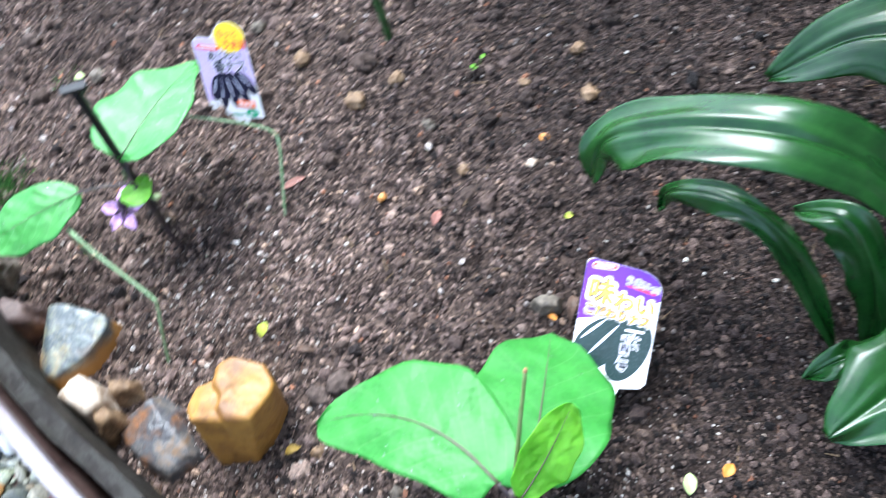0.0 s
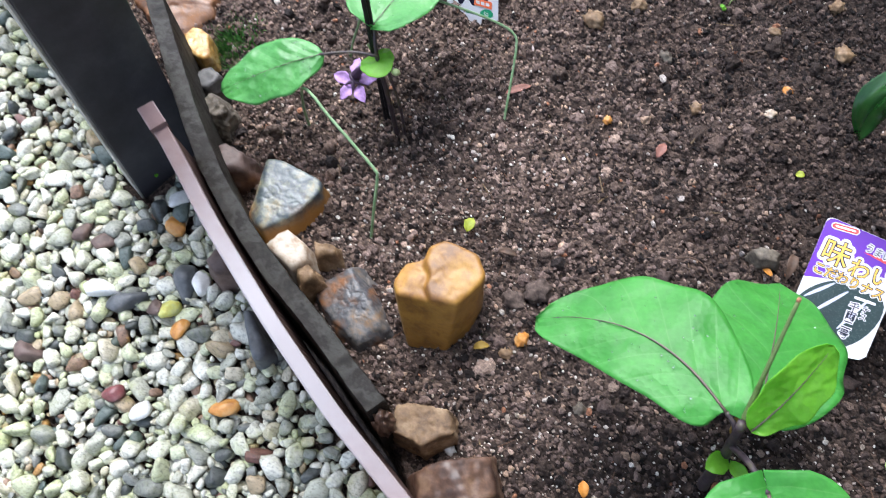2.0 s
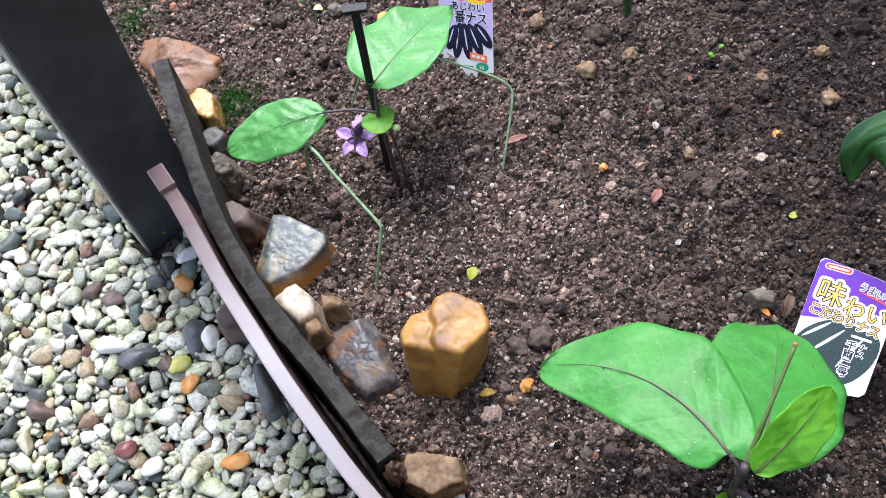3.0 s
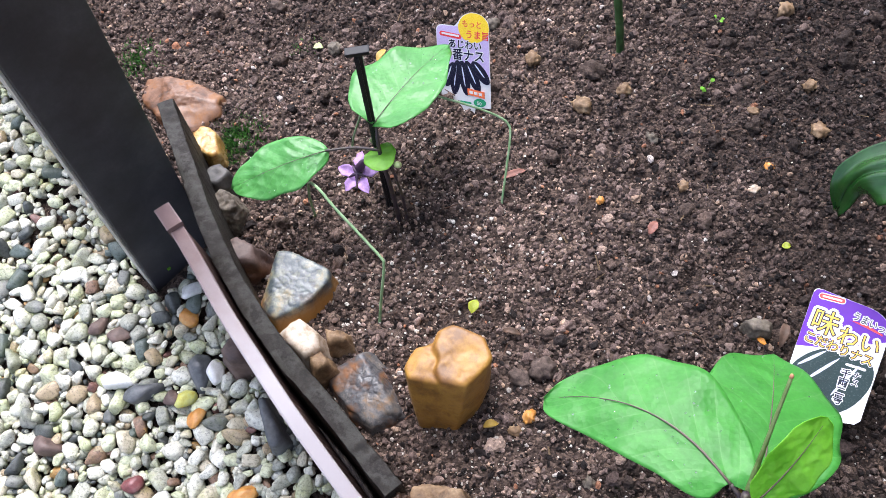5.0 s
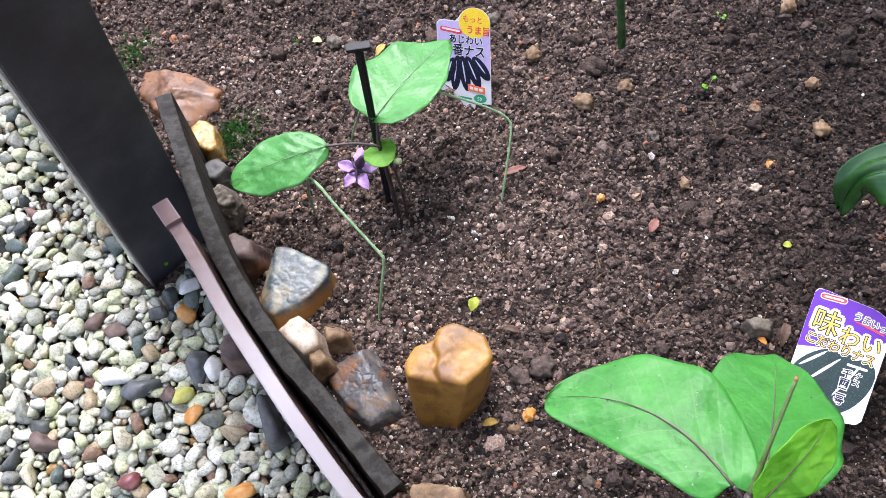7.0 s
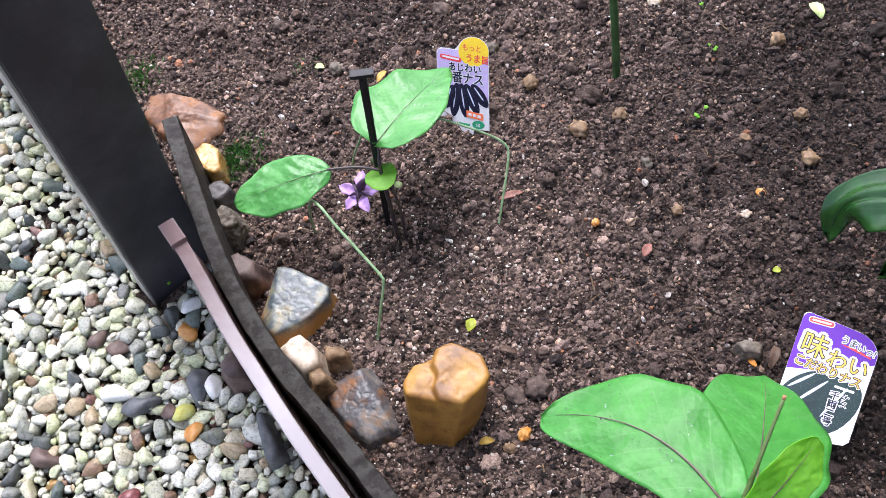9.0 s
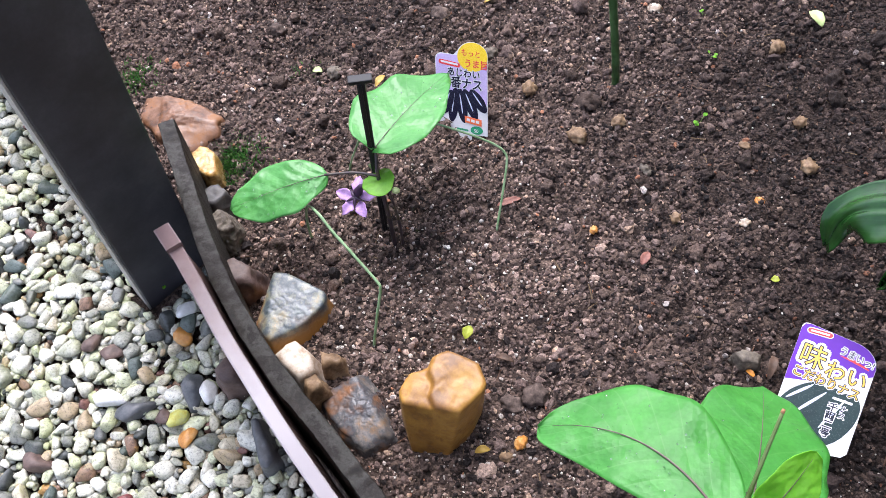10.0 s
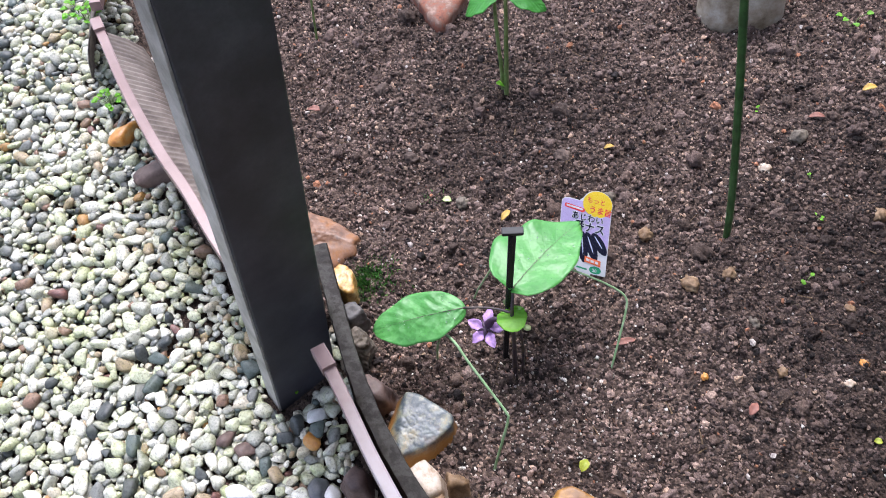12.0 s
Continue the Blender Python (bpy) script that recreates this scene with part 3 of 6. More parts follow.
def smooth_noise(x, y, cell, seed):
    rng = np.random.RandomState(seed)
    G = rng.uniform(-1, 1, (256, 256))
    u, v = np.asarray(x) / cell + 77.3, np.asarray(y) / cell + 51.7
    i, j = np.floor(u).astype(int), np.floor(v).astype(int)
    f, g = u - i, v - j
    f, g = f * f * (3 - 2 * f), g * g * (3 - 2 * g)
    a = lambda p, q: G[p % 256, q % 256]
    return (a(i, j) * (1 - f) + a(i + 1, j) * f) * (1 - g) + (a(i, j + 1) * (1 - f) + a(i + 1, j + 1) * f) * g


def soil_z(x, y):
    """Height of the bed: a slight slope, low humps, hollows at the plants."""
    x, y = np.asarray(x, float), np.asarray(y, float)
    z = SOIL0 + SOILX * x + SOILY * y
    z = z + 0.006 * smooth_noise(x, y, 0.11, 3) + 0.0045 * smooth_noise(x, y, 0.040, 4)
    for cx, cy, r, h in ((-0.29, 0.39, 0.06, -0.007), (0.02, 0.09, 0.07, -0.006), (-0.20, 0.39, 0.04, -0.003), (-0.275, 0.50, 0.03, -0.009)):
        z = z + h * np.exp(-((x - cx) ** 2 + (y - cy) ** 2) / (2 * r * r))
    return z


def gravel_z(x, y):
    return GRAV0 + GRAVX * np.asarray(x, float) + GRAVY * np.asarray(y, float) - 0.006 + 0.004 * smooth_noise(x, y, 0.09, 8)


def grid_sheet(name, xs, ys, zf, material):
    X, Y = np.meshgrid(xs, ys)
    Z = zf(X, Y)
    nx, ny = len(xs), len(ys)
    idx = np.arange(nx * ny).reshape(ny, nx)
    a, b, c, d = idx[:-1, :-1].ravel(), idx[:-1, 1:].ravel(), idx[1:, 1:].ravel(), idx[1:, :-1].ravel()
    return quick_mesh(name, np.stack([X, Y, Z], -1).reshape(-1, 3), np.vstack([np.stack([a, b, c], 1), np.stack([a, c, d], 1)]), material)


def lumps_of(x, y, cell, seed):
    """Distance, in cells, to the nearest of many points strewn over the plane."""
    rng = np.random.RandomState(seed)
    G = rng.uniform(0, 1, (256, 256, 2))
    u, v = np.asarray(x, float) / cell + 91.3, np.asarray(y, float) / cell + 63.1
    i, j = np.floor(u).astype(int), np.floor(v).astype(int)
    best = np.full(np.shape(u), 9.0)
    for di in (-1, 0, 1):
        for dj in (-1, 0, 1):
            g = G[(i + di) % 256, (j + dj) % 256]
            best = np.minimum(best, np.hypot(i + di + g[..., 0] - u, j + dj + g[..., 1] - v))
    return best


def fine_z(X, Y):
    z = soil_z(X, Y) + 0.0040 * smooth_noise(X, Y, 0.022, 11) + 0.0022 * smooth_noise(X, Y, 0.0085, 12)
    rough = np.clip(0.65 + 0.6 * smooth_noise(X, Y, 0.13, 14), 0.15, 1.2)
    return z + rough * (0.0052 * (0.45 - lumps_of(X, Y, 0.019, 15)) + 0.0038 * (0.45 - lumps_of(X, Y, 0.0095, 16)))


def fine_soil(X, Y):
    z = fine_z(X, Y)
    out = np.clip(-edge_side(X, Y) / 0.01, 0, 1)
    z = z * (1 - out) + (gravel_z(X, Y) - 0.025) * out
    rim = np.clip(np.minimum(np.minimum(X + 1.15, 0.85 - X), np.minimum(Y + 0.25, 1.45 - Y)) / 0.2, 0, 1)
    return z * rim + (wide_ground(X, Y) - 0.01) * (1 - rim)


def wide_ground(X, Y):
    near = np.where(edge_side(X, Y) > 0, soil_z(X, Y), gravel_z(X, Y)) - 0.035
    far = np.clip((np.hypot(X + 0.3, Y - 0.5) - 1.3) / 1.5, 0, 1)
    return np.clip(near, -0.25, 0.05) * (1 - far) - 0.02 * far


axis = np.concatenate([[-300, -80, -25, -9, -5], np.linspace(-3, 3, 61), [5, 9, 25, 80, 300]])
tagged(new("ground", grid_sheet("ground", axis, axis + 0.5, wide_ground, M_SOIL)), "dark earth of the garden all round the bed", "ground", kind="structure")
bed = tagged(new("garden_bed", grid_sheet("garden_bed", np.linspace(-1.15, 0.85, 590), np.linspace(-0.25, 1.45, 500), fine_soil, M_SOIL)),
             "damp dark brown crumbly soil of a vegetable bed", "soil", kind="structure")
# wall added out of view; it blocks sky light from the bed's right
bm = bmesh.new()
bmesh.ops.create_cube(bm, size=1.0, matrix=Matrix.Translation((0.88, 0.6, 1.1)) @ Matrix.Diagonal((0.12, 5.0, 2.6, 1)))
bmesh.ops.bevel(bm, geom=bm.edges[:], offset=0.01, segments=2, affect="EDGES")
wall_mesh = bpy.data.meshes.new("unseen_wall")
bm.to_mesh(wall_mesh)
bm.free()
wall_mesh.materials.append(M_WALL)
tagged(new("unseen_wall", wall_mesh), "plain grey wall added unseen to hold back sky light", "wall", kind="structure")
path = tagged(new("gravel_path", grid_sheet("gravel_path", np.linspace(-1.7, -0.05, 150), np.linspace(-0.4, 1.3, 150),
                                            lambda X, Y: gravel_z(X, Y) - 0.014 - 0.4 * np.clip(edge_side(X, Y) / 0.01, 0, 1), M_SOIL)),
              "dark wet earth under loose white and grey gravel", "gravel", kind="structure")

# ---- edging ----
def offset_dirs(C):
    T = np.gradient(C, axis=0)
    T[:, 2] = 0
    T /= np.linalg.norm(T, axis=1)[:, None]
    return T, np.stack([T[:, 1], -T[:, 0], np.zeros(len(T))], 1)


# thick rubber board that holds the bed, standing on edge
board = thing("rubber_edging_board", "weathered dark grey rubber board curving along the bed", "garden edging", (-0.38, 0.19, -0.08))
C = curve_points([(-0.541, 0.402, 0.090), (-0.519, 0.368, 0.085), (-0.493, 0.330, 0.083), (-0.463, 0.286, 0.080), (-0.427, 0.240, 0.078), (-0.388, 0.199, 0.076), (-0.348, 0.163, 0.073),
                  (-0.309, 0.133, 0.071), (-0.274, 0.104, 0.068), (-0.241, 0.077, 0.066)], 220)
T, S = offset_dirs(C)
H = 0.155
verts, faces = [], []
rng = np.random.RandomState(5)
for i in range(len(C)):
    jag = 0.0011 * float(smooth_noise(i * 0.0025, 0.3, 0.012, 21)) + 0.0006 * float(smooth_noise(i * 0.0025, 0.3, 0.004, 22))
    half = 0.0082 + 0.0007 * float(smooth_noise(i * 0.0025, 0.7, 0.015, 23)) + 0.0004 * float(smooth_noise(i * 0.0025, 0.7, 0.005, 24))
    ring = [(-1, -H), (-1, -0.0022), (-0.9, -0.0006 + jag), (-0.3, jag), (0.3, jag * 0.5), (0.9, -0.0006 - jag), (1, -0.0026), (1, -0.03), (1.05, -0.06), (1, -H)]
    for a, z in ring:
        verts.append(C[i] + S[i] * (a * half) + V(0, 0, z))
k = 10
for i in range(len(C) - 1):
    for j in range(k):
        m = (j + 1) % k
        faces.append((i * k + j, i * k + m, (i + 1) * k + m, (i + 1) * k + j))
faces += [tuple(range(k)), tuple((len(C) - 1) * k + j for j in range(k))]
board_mesh = fix_normals(mesh_of("board", verts, faces, M_RUBBER))
board_mesh.set_sharp_from_angle(angle=radians(32))
part("board", board_mesh, board)
part("crumbled_end", quick_mesh("crumbled_end", ICO[4][0] * (0.008, 0.008, 0.02) * (1 + 0.4 * wobble(ICO[4][0], 2.5))[:, None] + V(-0.238, 0.073, 0.036), ICO[4][1], M_UMBER), board, "crumbling brown end of the board")


def plastic_edging(label, pts, hang, far_end, pitch, panel_mat, panel_label, lean=0.0, slant=0.0, depth=0.0012, curl=1.0):
    """Plastic edging: a rolled rim along the top and a thin corrugated panel under it."""
    C = curve_points(pts, 120)
    T, S = offset_dirs(C)
    S = -S
    ob = thing("plastic_edging", label, "garden edging", tuple(C[60] - V(0, 0, hang)), "plastic edging")
    up = np.tile(V(0, 0, 1), (len(C), 1))
    rimw = np.full(len(C), 0.0062)
    part("rim", fix_normals(ribbon("rim", C, rimw, S, up * 0.006, M_RIM)), ob, "faded pink-brown plastic rim")
    arc = np.r_[0, np.cumsum(np.linalg.norm(np.diff(C, axis=0), axis=1))]
    n = max(40, int(arc[-1] / pitch * 4))
    s = np.linspace(0.0, arc[-1], n)
    P = np.stack([np.interp(s, arc, C[:, k]) for k in range(3)], 1)
    N = np.stack([np.interp(s, arc, S[:, k]) for k in range(3)], 1)
    verts, faces, levels = [], [], 7
    for i in range(n):
        r = depth * math.sin(2 * math.pi * s[i] / pitch)
        for j in range(levels):
            f = j / (levels - 1)
            off = 0.004 + r + slant * math.sin(0.5 * math.pi * min(1.0, curl * f)) + lean * math.sin(math.pi * f) * (0.5 + 0.5 * math.sin(s[i] * 9))
            verts.append(P[i] + N[i] * off + V(0, 0, -0.004 - hang * f))
    for i in range(n - 1):
        for j in range(levels - 1):
            a = i * levels + j
            faces.append((a, a + 1, a + levels + 1, a + levels))
    n0 = len(verts)
    verts += [v - N[i // levels] * 0.0015 for i, v in enumerate(list(verts))]
    faces += [tuple(x + n0 for x in f[::-1]) for f in faces]
    part("panel", mesh_of("panel", verts, faces, panel_mat), ob, panel_label)
    # notched end block
    e = C[0] if far_end else C[-1]
    d = T[0] if far_end else -T[-1]
    Cb = np.array([e - d * 0.014, e - d * 0.004, e + d * 0.012])
    Sb = np.tile(S[0] if far_end else S[-1], (3, 1))
    part("end_cap", fix_normals(ribbon("end_cap", Cb + V(0, 0, 0.004), np.full(3, 0.0074), Sb, np.tile(V(0, 0, 1), (3, 1)) * 0.0065, M_RIM)), ob, "notched pink-brown end of the rim")
    return ob


near_edging = plastic_edging("pink-brown plastic edging bent along the rubber board", [(-0.476, 0.262, 0.099), (-0.462, 0.249, 0.098), (-0.436, 0.222, 0.095), (-0.404, 0.188, 0.092), (-0.370, 0.155, 0.088),
                             (-0.331, 0.118, 0.082), (-0.298, 0.089, 0.074), (-0.266, 0.062, 0.065), (-0.237, 0.040, 0.057), (-0.19, 0.005, 0.045), (-0.13, -0.04, 0.04)], 0.13, True, 0.008, M_PANELBROWN, "dark brown ribbed plastic panel", 0.003, 0.006)
far_edging = plastic_edging("faded pink plastic edging with a bulging corrugated panel beside gravel", [(-0.967, 0.664, 0.100), (-0.871, 0.566, 0.100), (-0.775, 0.478, 0.100), (-0.712, 0.428, 0.098), (-0.655, 0.378, 0.095), (-0.600, 0.335, 0.09)],
                            0.13, True, 0.011, M_PANEL, "beige corrugated plastic panel", 0.012, 0.036, 0.0024, 2.2)
# a second length behind it
C2 = curve_points([(-0.985, 0.700, 0.115), (-1.06, 0.84, 0.12), (-1.2, 1.02, 0.12)], 40)
back_edging = plastic_edging("faded pink plastic edging running on along the gravel", [tuple(p) for p in C2[::8]], 0.14, True, 0.007, M_PANEL, "beige corrugated plastic panel", 0.004, 0.05)

# ---- black post ----
post = thing("fence_post", "flat black painted fence post standing in gravel", "post", (-0.54, 0.31, -0.05))
LEAN_X, LEAN_Y = 0.108, -0.049
pl, pr = V(-0.557, 0.271), V(-0.514, 0.332)
back = unit((-0.817, 0.576)) * 0.03


def post_prism(name, corners, z0, z1, material, bevel):
    bm = bmesh.new()
    ring = []
    for z in (z0, z1):
        ring.append([bm.verts.new((c[0] + LEAN_X * z, c[1] + LEAN_Y * z, z)) for c in corners])
    n = len(corners)
    for i in range(n):
        bm.faces.new((ring[0][i], ring[0][(i + 1) % n], ring[1][(i + 1) % n], ring[1][i]))
    bm.faces.new(ring[0][::-1])
    bm.faces.new(ring[1])
    bmesh.ops.recalc_face_normals(bm, faces=bm.faces)
    bmesh.ops.bevel(bm, geom=bm.edges[:], offset=bevel, segments=2, affect="EDGES", profile=0.6)
    me = bpy.data.meshes.new(name)
    bm.to_mesh(me)
    bm.free()
    me.materials.append(material)
    return me


part("post_body", post_prism("post_body", [pl, pr, pr + back, pl + back], -0.10, 1.15, M_POST, 0.0018), post)
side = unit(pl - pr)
# thin plate that puts the side's brighter light into its grey colour
part("side_face", post_prism("side_face", [pl + side * 0.0022 + back * 0.05, pl + back * 0.05, pl + back * 0.97, pl + side * 0.0022 + back * 0.97], -0.10, 1.149, M_POSTSIDE, 0.0005), post, "weathered side of the post, coloured paler as if lit")

# ---- stones of the border ----
rock("boulder", "smooth wet ochre-yellow stone with a cleft top", [(-0.261, 0.187), (-0.250, 0.166), (-0.212, 0.165), (-0.198, 0.184), (-0.194, 0.203), (-0.206, 0.223), (-0.226, 0.228), (-0.254, 0.212)], -0.022, 0.070, M_OCHRE, 3, 40.0, 0.0, ((0.03, -0.12, 1.0), (-0.30, 0.05, 1.04)), 0.013, 6, (-0.236, 0.006, 0.030), slopes=(0.04, 0.24, 0.02, -0.10, -0.06, 0.1, 0.1, 0.05))
rock("boulder", "angular blue-grey and white stone with an orange rim", [(-0.419, 0.247), (-0.420, 0.294), (-0.400, 0.296), (-0.358, 0.283), (-0.355, 0.270), (-0.371, 0.244), (-0.396, 0.225), (-0.410, 0.231)], -0.022, 0.032, M_BLUEWHITE, 4, 34.0, 0.0, ((0.06, -0.14, 1), (-0.75, -0.25, 1.0)), 0.016, 6, slopes=(0.4, 0.15, 0.1, 0.15, 0.2, 0.3, 0.35, 0.5))
rock("stone", "cream white angular stone in soil", [(-0.392, 0.209), (-0.374, 0.231), (-0.347, 0.217), (-0.340, 0.201), (-0.356, 0.187)], -0.023, 0.040, M_CREAM, 5, 44.0, 0.2, ((0.1, 0.1, 1), (-0.5, -0.3, 1)), 0.035)
rock("stone", "small rough tan stone in soil", [(-0.350, 0.228), (-0.328, 0.228), (-0.321, 0.214), (-0.340, 0.204)], -0.022, 0.03, M_TAN, 6, 30.0, 0.2, ((0.1, 0.2, 1),), 0.13)
rock("stone", "small rough tan stone in soil", [(-0.362, 0.200), (-0.343, 0.205), (-0.328, 0.190), (-0.346, 0.174)], -0.023, 0.036, M_TAN, 7, 30.0, 0.2, ((-0.2, 0.1, 1),), 0.13)
rock("stone", "flat grey stone with rust-brown patches", [(-0.341, 0.187), (-0.318, 0.207), (-0.303, 0.218), (-0.294, 0.210), (-0.285, 0.192), (-0.267, 0.172), (-0.290, 0.150), (-0.312, 0.158)], -0.024, 0.022, M_GREYRUST, 8, 26.0, 0.0, ((0.10, -0.22, 1), (0.38, 0.10, 1.02), (-0.25, -0.1, 1.02)), 0.034, 6, slopes=(0.3, 0.2, 0.5, 0.6, 0.8, 0.5, 0.4, 0.3))
rock("stone", "purplish brown stone beside the edging", [(-0.472, 0.290), (-0.458, 0.308), (-0.434, 0.302), (-0.428, 0.282), (-0.448, 0.274)], -0.022, 0.036, M_PURPLE, 9, 20.0, 0.3, ((0.1, -0.2, 1),), 0.10)
rock("boulder", "red-brown stone behind the black post", [(-0.652, 0.490), (-0.635, 0.508), (-0.588, 0.508), (-0.545, 0.490), (-0.541, 0.463), (-0.565, 0.440), (-0.604, 0.452)], -0.02, 0.024, M_RED, 10, 50.0, 0.35, ((0.12, -0.35, 1), (-0.35, -0.1, 1), (0.1, 0.3, 1)), 0.06, 5)
rock("stone", "small wet yellow stone beside moss", [(-0.552, 0.426), (-0.541, 0.439), (-0.525, 0.432), (-0.512, 0.405), (-0.521, 0.398), (-0.536, 0.404)], -0.020, 0.030, M_YELLOW, 11, 22.0, 0.12, ((0, 0, 1),), 0.05, 5)
rock("stone", "small dark grey stone in soil", [(-0.527, 0.379), (-0.511, 0.395), (-0.491, 0.383), (-0.499, 0.365), (-0.517, 0.363)], -0.019, 0.028, M_DARK, 12, 20.0, 0.2, ((0, 0, 1),), 0.1)
rock("stone", "grey and brown broken stone in soil", [(-0.508, 0.354), (-0.491, 0.364), (-0.471, 0.350), (-0.473, 0.330), (-0.495, 0.326)], -0.02, 0.034, M_GREYTAN, 13, 40.0, 0.3, ((0.2, -0.2, 1), (-0.3, 0.2, 1)), 0.14, 5)
rock("stone", "rough tan stone block in soil", [(-0.240, 0.099), (-0.196, 0.103), (-0.190, 0.085), (-0.212, 0.069), (-0.236, 0.075)], -0.024, 0.028, M_TAN, 14, 50.0, 0.10, ((0.05, 0.05, 1),), 0.09, 5)
rock("stone", "dark umber-brown angular stone in soil", [(-0.215, 0.050), (-0.190, 0.066), (-0.158, 0.076), (-0.146, 0.046), (-0.165, 0.018), (-0.205, 0.022)], -0.030, 0.042, M_UMBER, 15, 50.0, 0.3, ((-0.2, -0.2, 1), (0.3, 0.2, 1)), 0.04, 5)
rock("stone", "half-buried grey-tan stone in soil", [(0.017, 0.287), (0.027, 0.294), (0.042, 0.291), (0.040, 0.281), (0.025, 0.279)], -0.010, 0.013, M_GREYTAN, 16, 24.0, 0.3, ((0.1, -0.2, 1),), 0.10, 4)
rock("boulder", "pale rounded field stone", [(-0.205, 0.99), (-0.185, 0.962), (-0.12, 0.960), (-0.085, 0.99), (-0.10, 1.06), (-0.18, 1.06)], 0.02, 0.08, M_PALE, 17, 8.0, 0.1, ((0, 0, 1),), 0.06)
rock("brick_piece", "broken red brick half-buried in soil", [(-0.562, 0.874), (-0.550, 0.878), (-0.535, 0.94), (-0.56, 1.0), (-0.66, 1.0), (-0.625, 0.94)], 0.0, 0.03, M_BRICK, 18, 70.0, 0.05, ((0, -0.1, 1),), 0.02, category="brick", group="")
for nm, lb, pts, m, hh, sd in (("dark slate stone leaning on the edging", "", [(-0.405, 0.150), (-0.415, 0.168), (-0.402, 0.172), (-0.374, 0.136), (-0.380, 0.124), (-0.390, 0.126)], M_SLATE, 0.026, 21),
                              ("dark brown stone at the plastic edging", "", [(-0.462, 0.205), (-0.455, 0.226), (-0.436, 0.222), (-0.428, 0.200), (-0.444, 0.190)], M_PURPLE, 0.036, 22)):
    cxy = np.mean(pts, axis=0)
    rock("stone", nm, pts, float(gravel_z(*cxy)) - 0.004, hh, m, sd, 14.0, 0.25, ((0, 0, 1),), 0.07, 4)

# pebbles that stand out, each laid where it lies
MARKED = []


def pebble(x, y, size, stretch, turn, material, label, seed):
    size *= 0.7
    r = blob(ICO[3][0], [(np.random.RandomState(seed + i).normal(size=3), np.random.RandomState(seed * 3 + i).uniform(0.8, 1.1)) for i in range(14)], 9.0)
    P = ICO[3][0] * (r * (1 + 0.06 * wobble(ICO[3][0] + seed, 2.0)))[:, None] * V(size * stretch, size, size * 0.75)
    ob = new("pebble", quick_mesh("pebble", P, ICO[3][1], material))
    ob.matrix_basis = pose(x, y, float(gravel_z(x, y)) + size * 0.35, 0, 0, turn)
    MARKED.append((x, y, size * max(1, stretch * 0.8)))
    tagged(ob, label, "pebble", "marked pebbles")


pebble(-0.512, 0.243, 0.0125, 1.35, -50, M_ORANGE, "glossy orange-brown pebble among gravel", 31)
pebble(-0.517, 0.272, 0.0125, 1.25, 20, M_WHITE, "smooth white pebble at the foot of the post", 32)
pebble(-0.478, 0.150, 0.0105, 1.7, 60, M_ORANGE, "long orange pebble among gravel", 33)
pebble(-0.491, 0.166, 0.0125, 1.2, 10, M_LIME, "yellow-green lichened pebble among gravel", 34)
pebble(-0.509, 0.163, 0.0105, 1.2, 80, M_PURPLE, "red-brown pebble among pale gravel", 35)
pebble(-0.522, 0.078, 0.0125, 1.25, 30, M_WINE, "wine-red pebble among pale gravel", 36)
pebble(-0.410, 0.084, 0.0110, 2.0, 20, M_ORANGE, "long flat orange pebble among gravel", 37)
pebble(-0.492, 0.068, 0.0115, 1.6, 60, M_WHITE, "long white pebble among gravel", 38)
pebble(-0.470, 0.192, 0.0120, 1.5, -60, M_WHITE, "smooth white pebble among gravel", 39)
pebble(-0.487, 0.196, 0.0150, 1.4, -70, M_SLATE, "dark layered slate pebble among gravel", 40)
pebble(-0.585, 0.215, 0.0125, 1.2, 20, M_PURPLE, "red-brown pebble among pale gravel", 41)
pebble(-0.611, 0.222, 0.0115, 1.2, 70, M_PURPLE, "brown pebble among pale gravel", 42)
pebble(-0.575, 0.170, 0.0130, 1.3, 0, M_WHITE, "round white pebble among gravel", 43)
pebble(-0.545, 0.160, 0.0140, 1.3, 30, M_SLATE, "dark grey pebble among gravel", 44)
pebble(-0.630, 0.100, 0.0140, 1.1, 0, M_PURPLE, "brown square pebble among gravel", 45)
pebble(-0.935, 0.583, 0.0200, 1.4, 70, M_ORANGE, "orange-brown pebble beside the edging", 46)
pebble(-0.868, 0.530, 0.0220, 1.3, 20, M_PURPLE, "brown stone beside the edging", 47)

# ---- seedling with the flower ----
def soil_at(x, y):
    return float(soil_z(x, y))


flowering = thing("eggplant_seedling", "young eggplant seedling with two leaves and a lilac flower", "plant", (-0.316, 0.372, soil_at(-0.316, 0.372)))
part("stem", tube("stem", [(-0.314, 0.366, -0.03), (-0.316, 0.370, 0.03), (-0.320, 0.375, 0.08), (-0.322, 0.388, 0.107)], [0.0026, 0.0022, 0.0019, 0.0012], M_STEM, 24, 10, 0.08, 1), flowering, "dark purple stem")
part("stem", tube("stem", [(-0.306, 0.366, -0.03), (-0.306, 0.369, 0.02), (-0.311, 0.372, 0.065)], [0.0016, 0.0016, 0.0012], M_STEM, 14, 8, 0.08, 2), flowering, "thin dark side shoot")
part("petiole", tube("petiole", [(-0.319, 0.374, 0.082), (-0.342, 0.372, 0.085), (-0.369, 0.366, 0.084)], [0.0014, 0.0013, 0.0012], M_STEM, 12, 8), flowering, "dark purple leaf stalk")
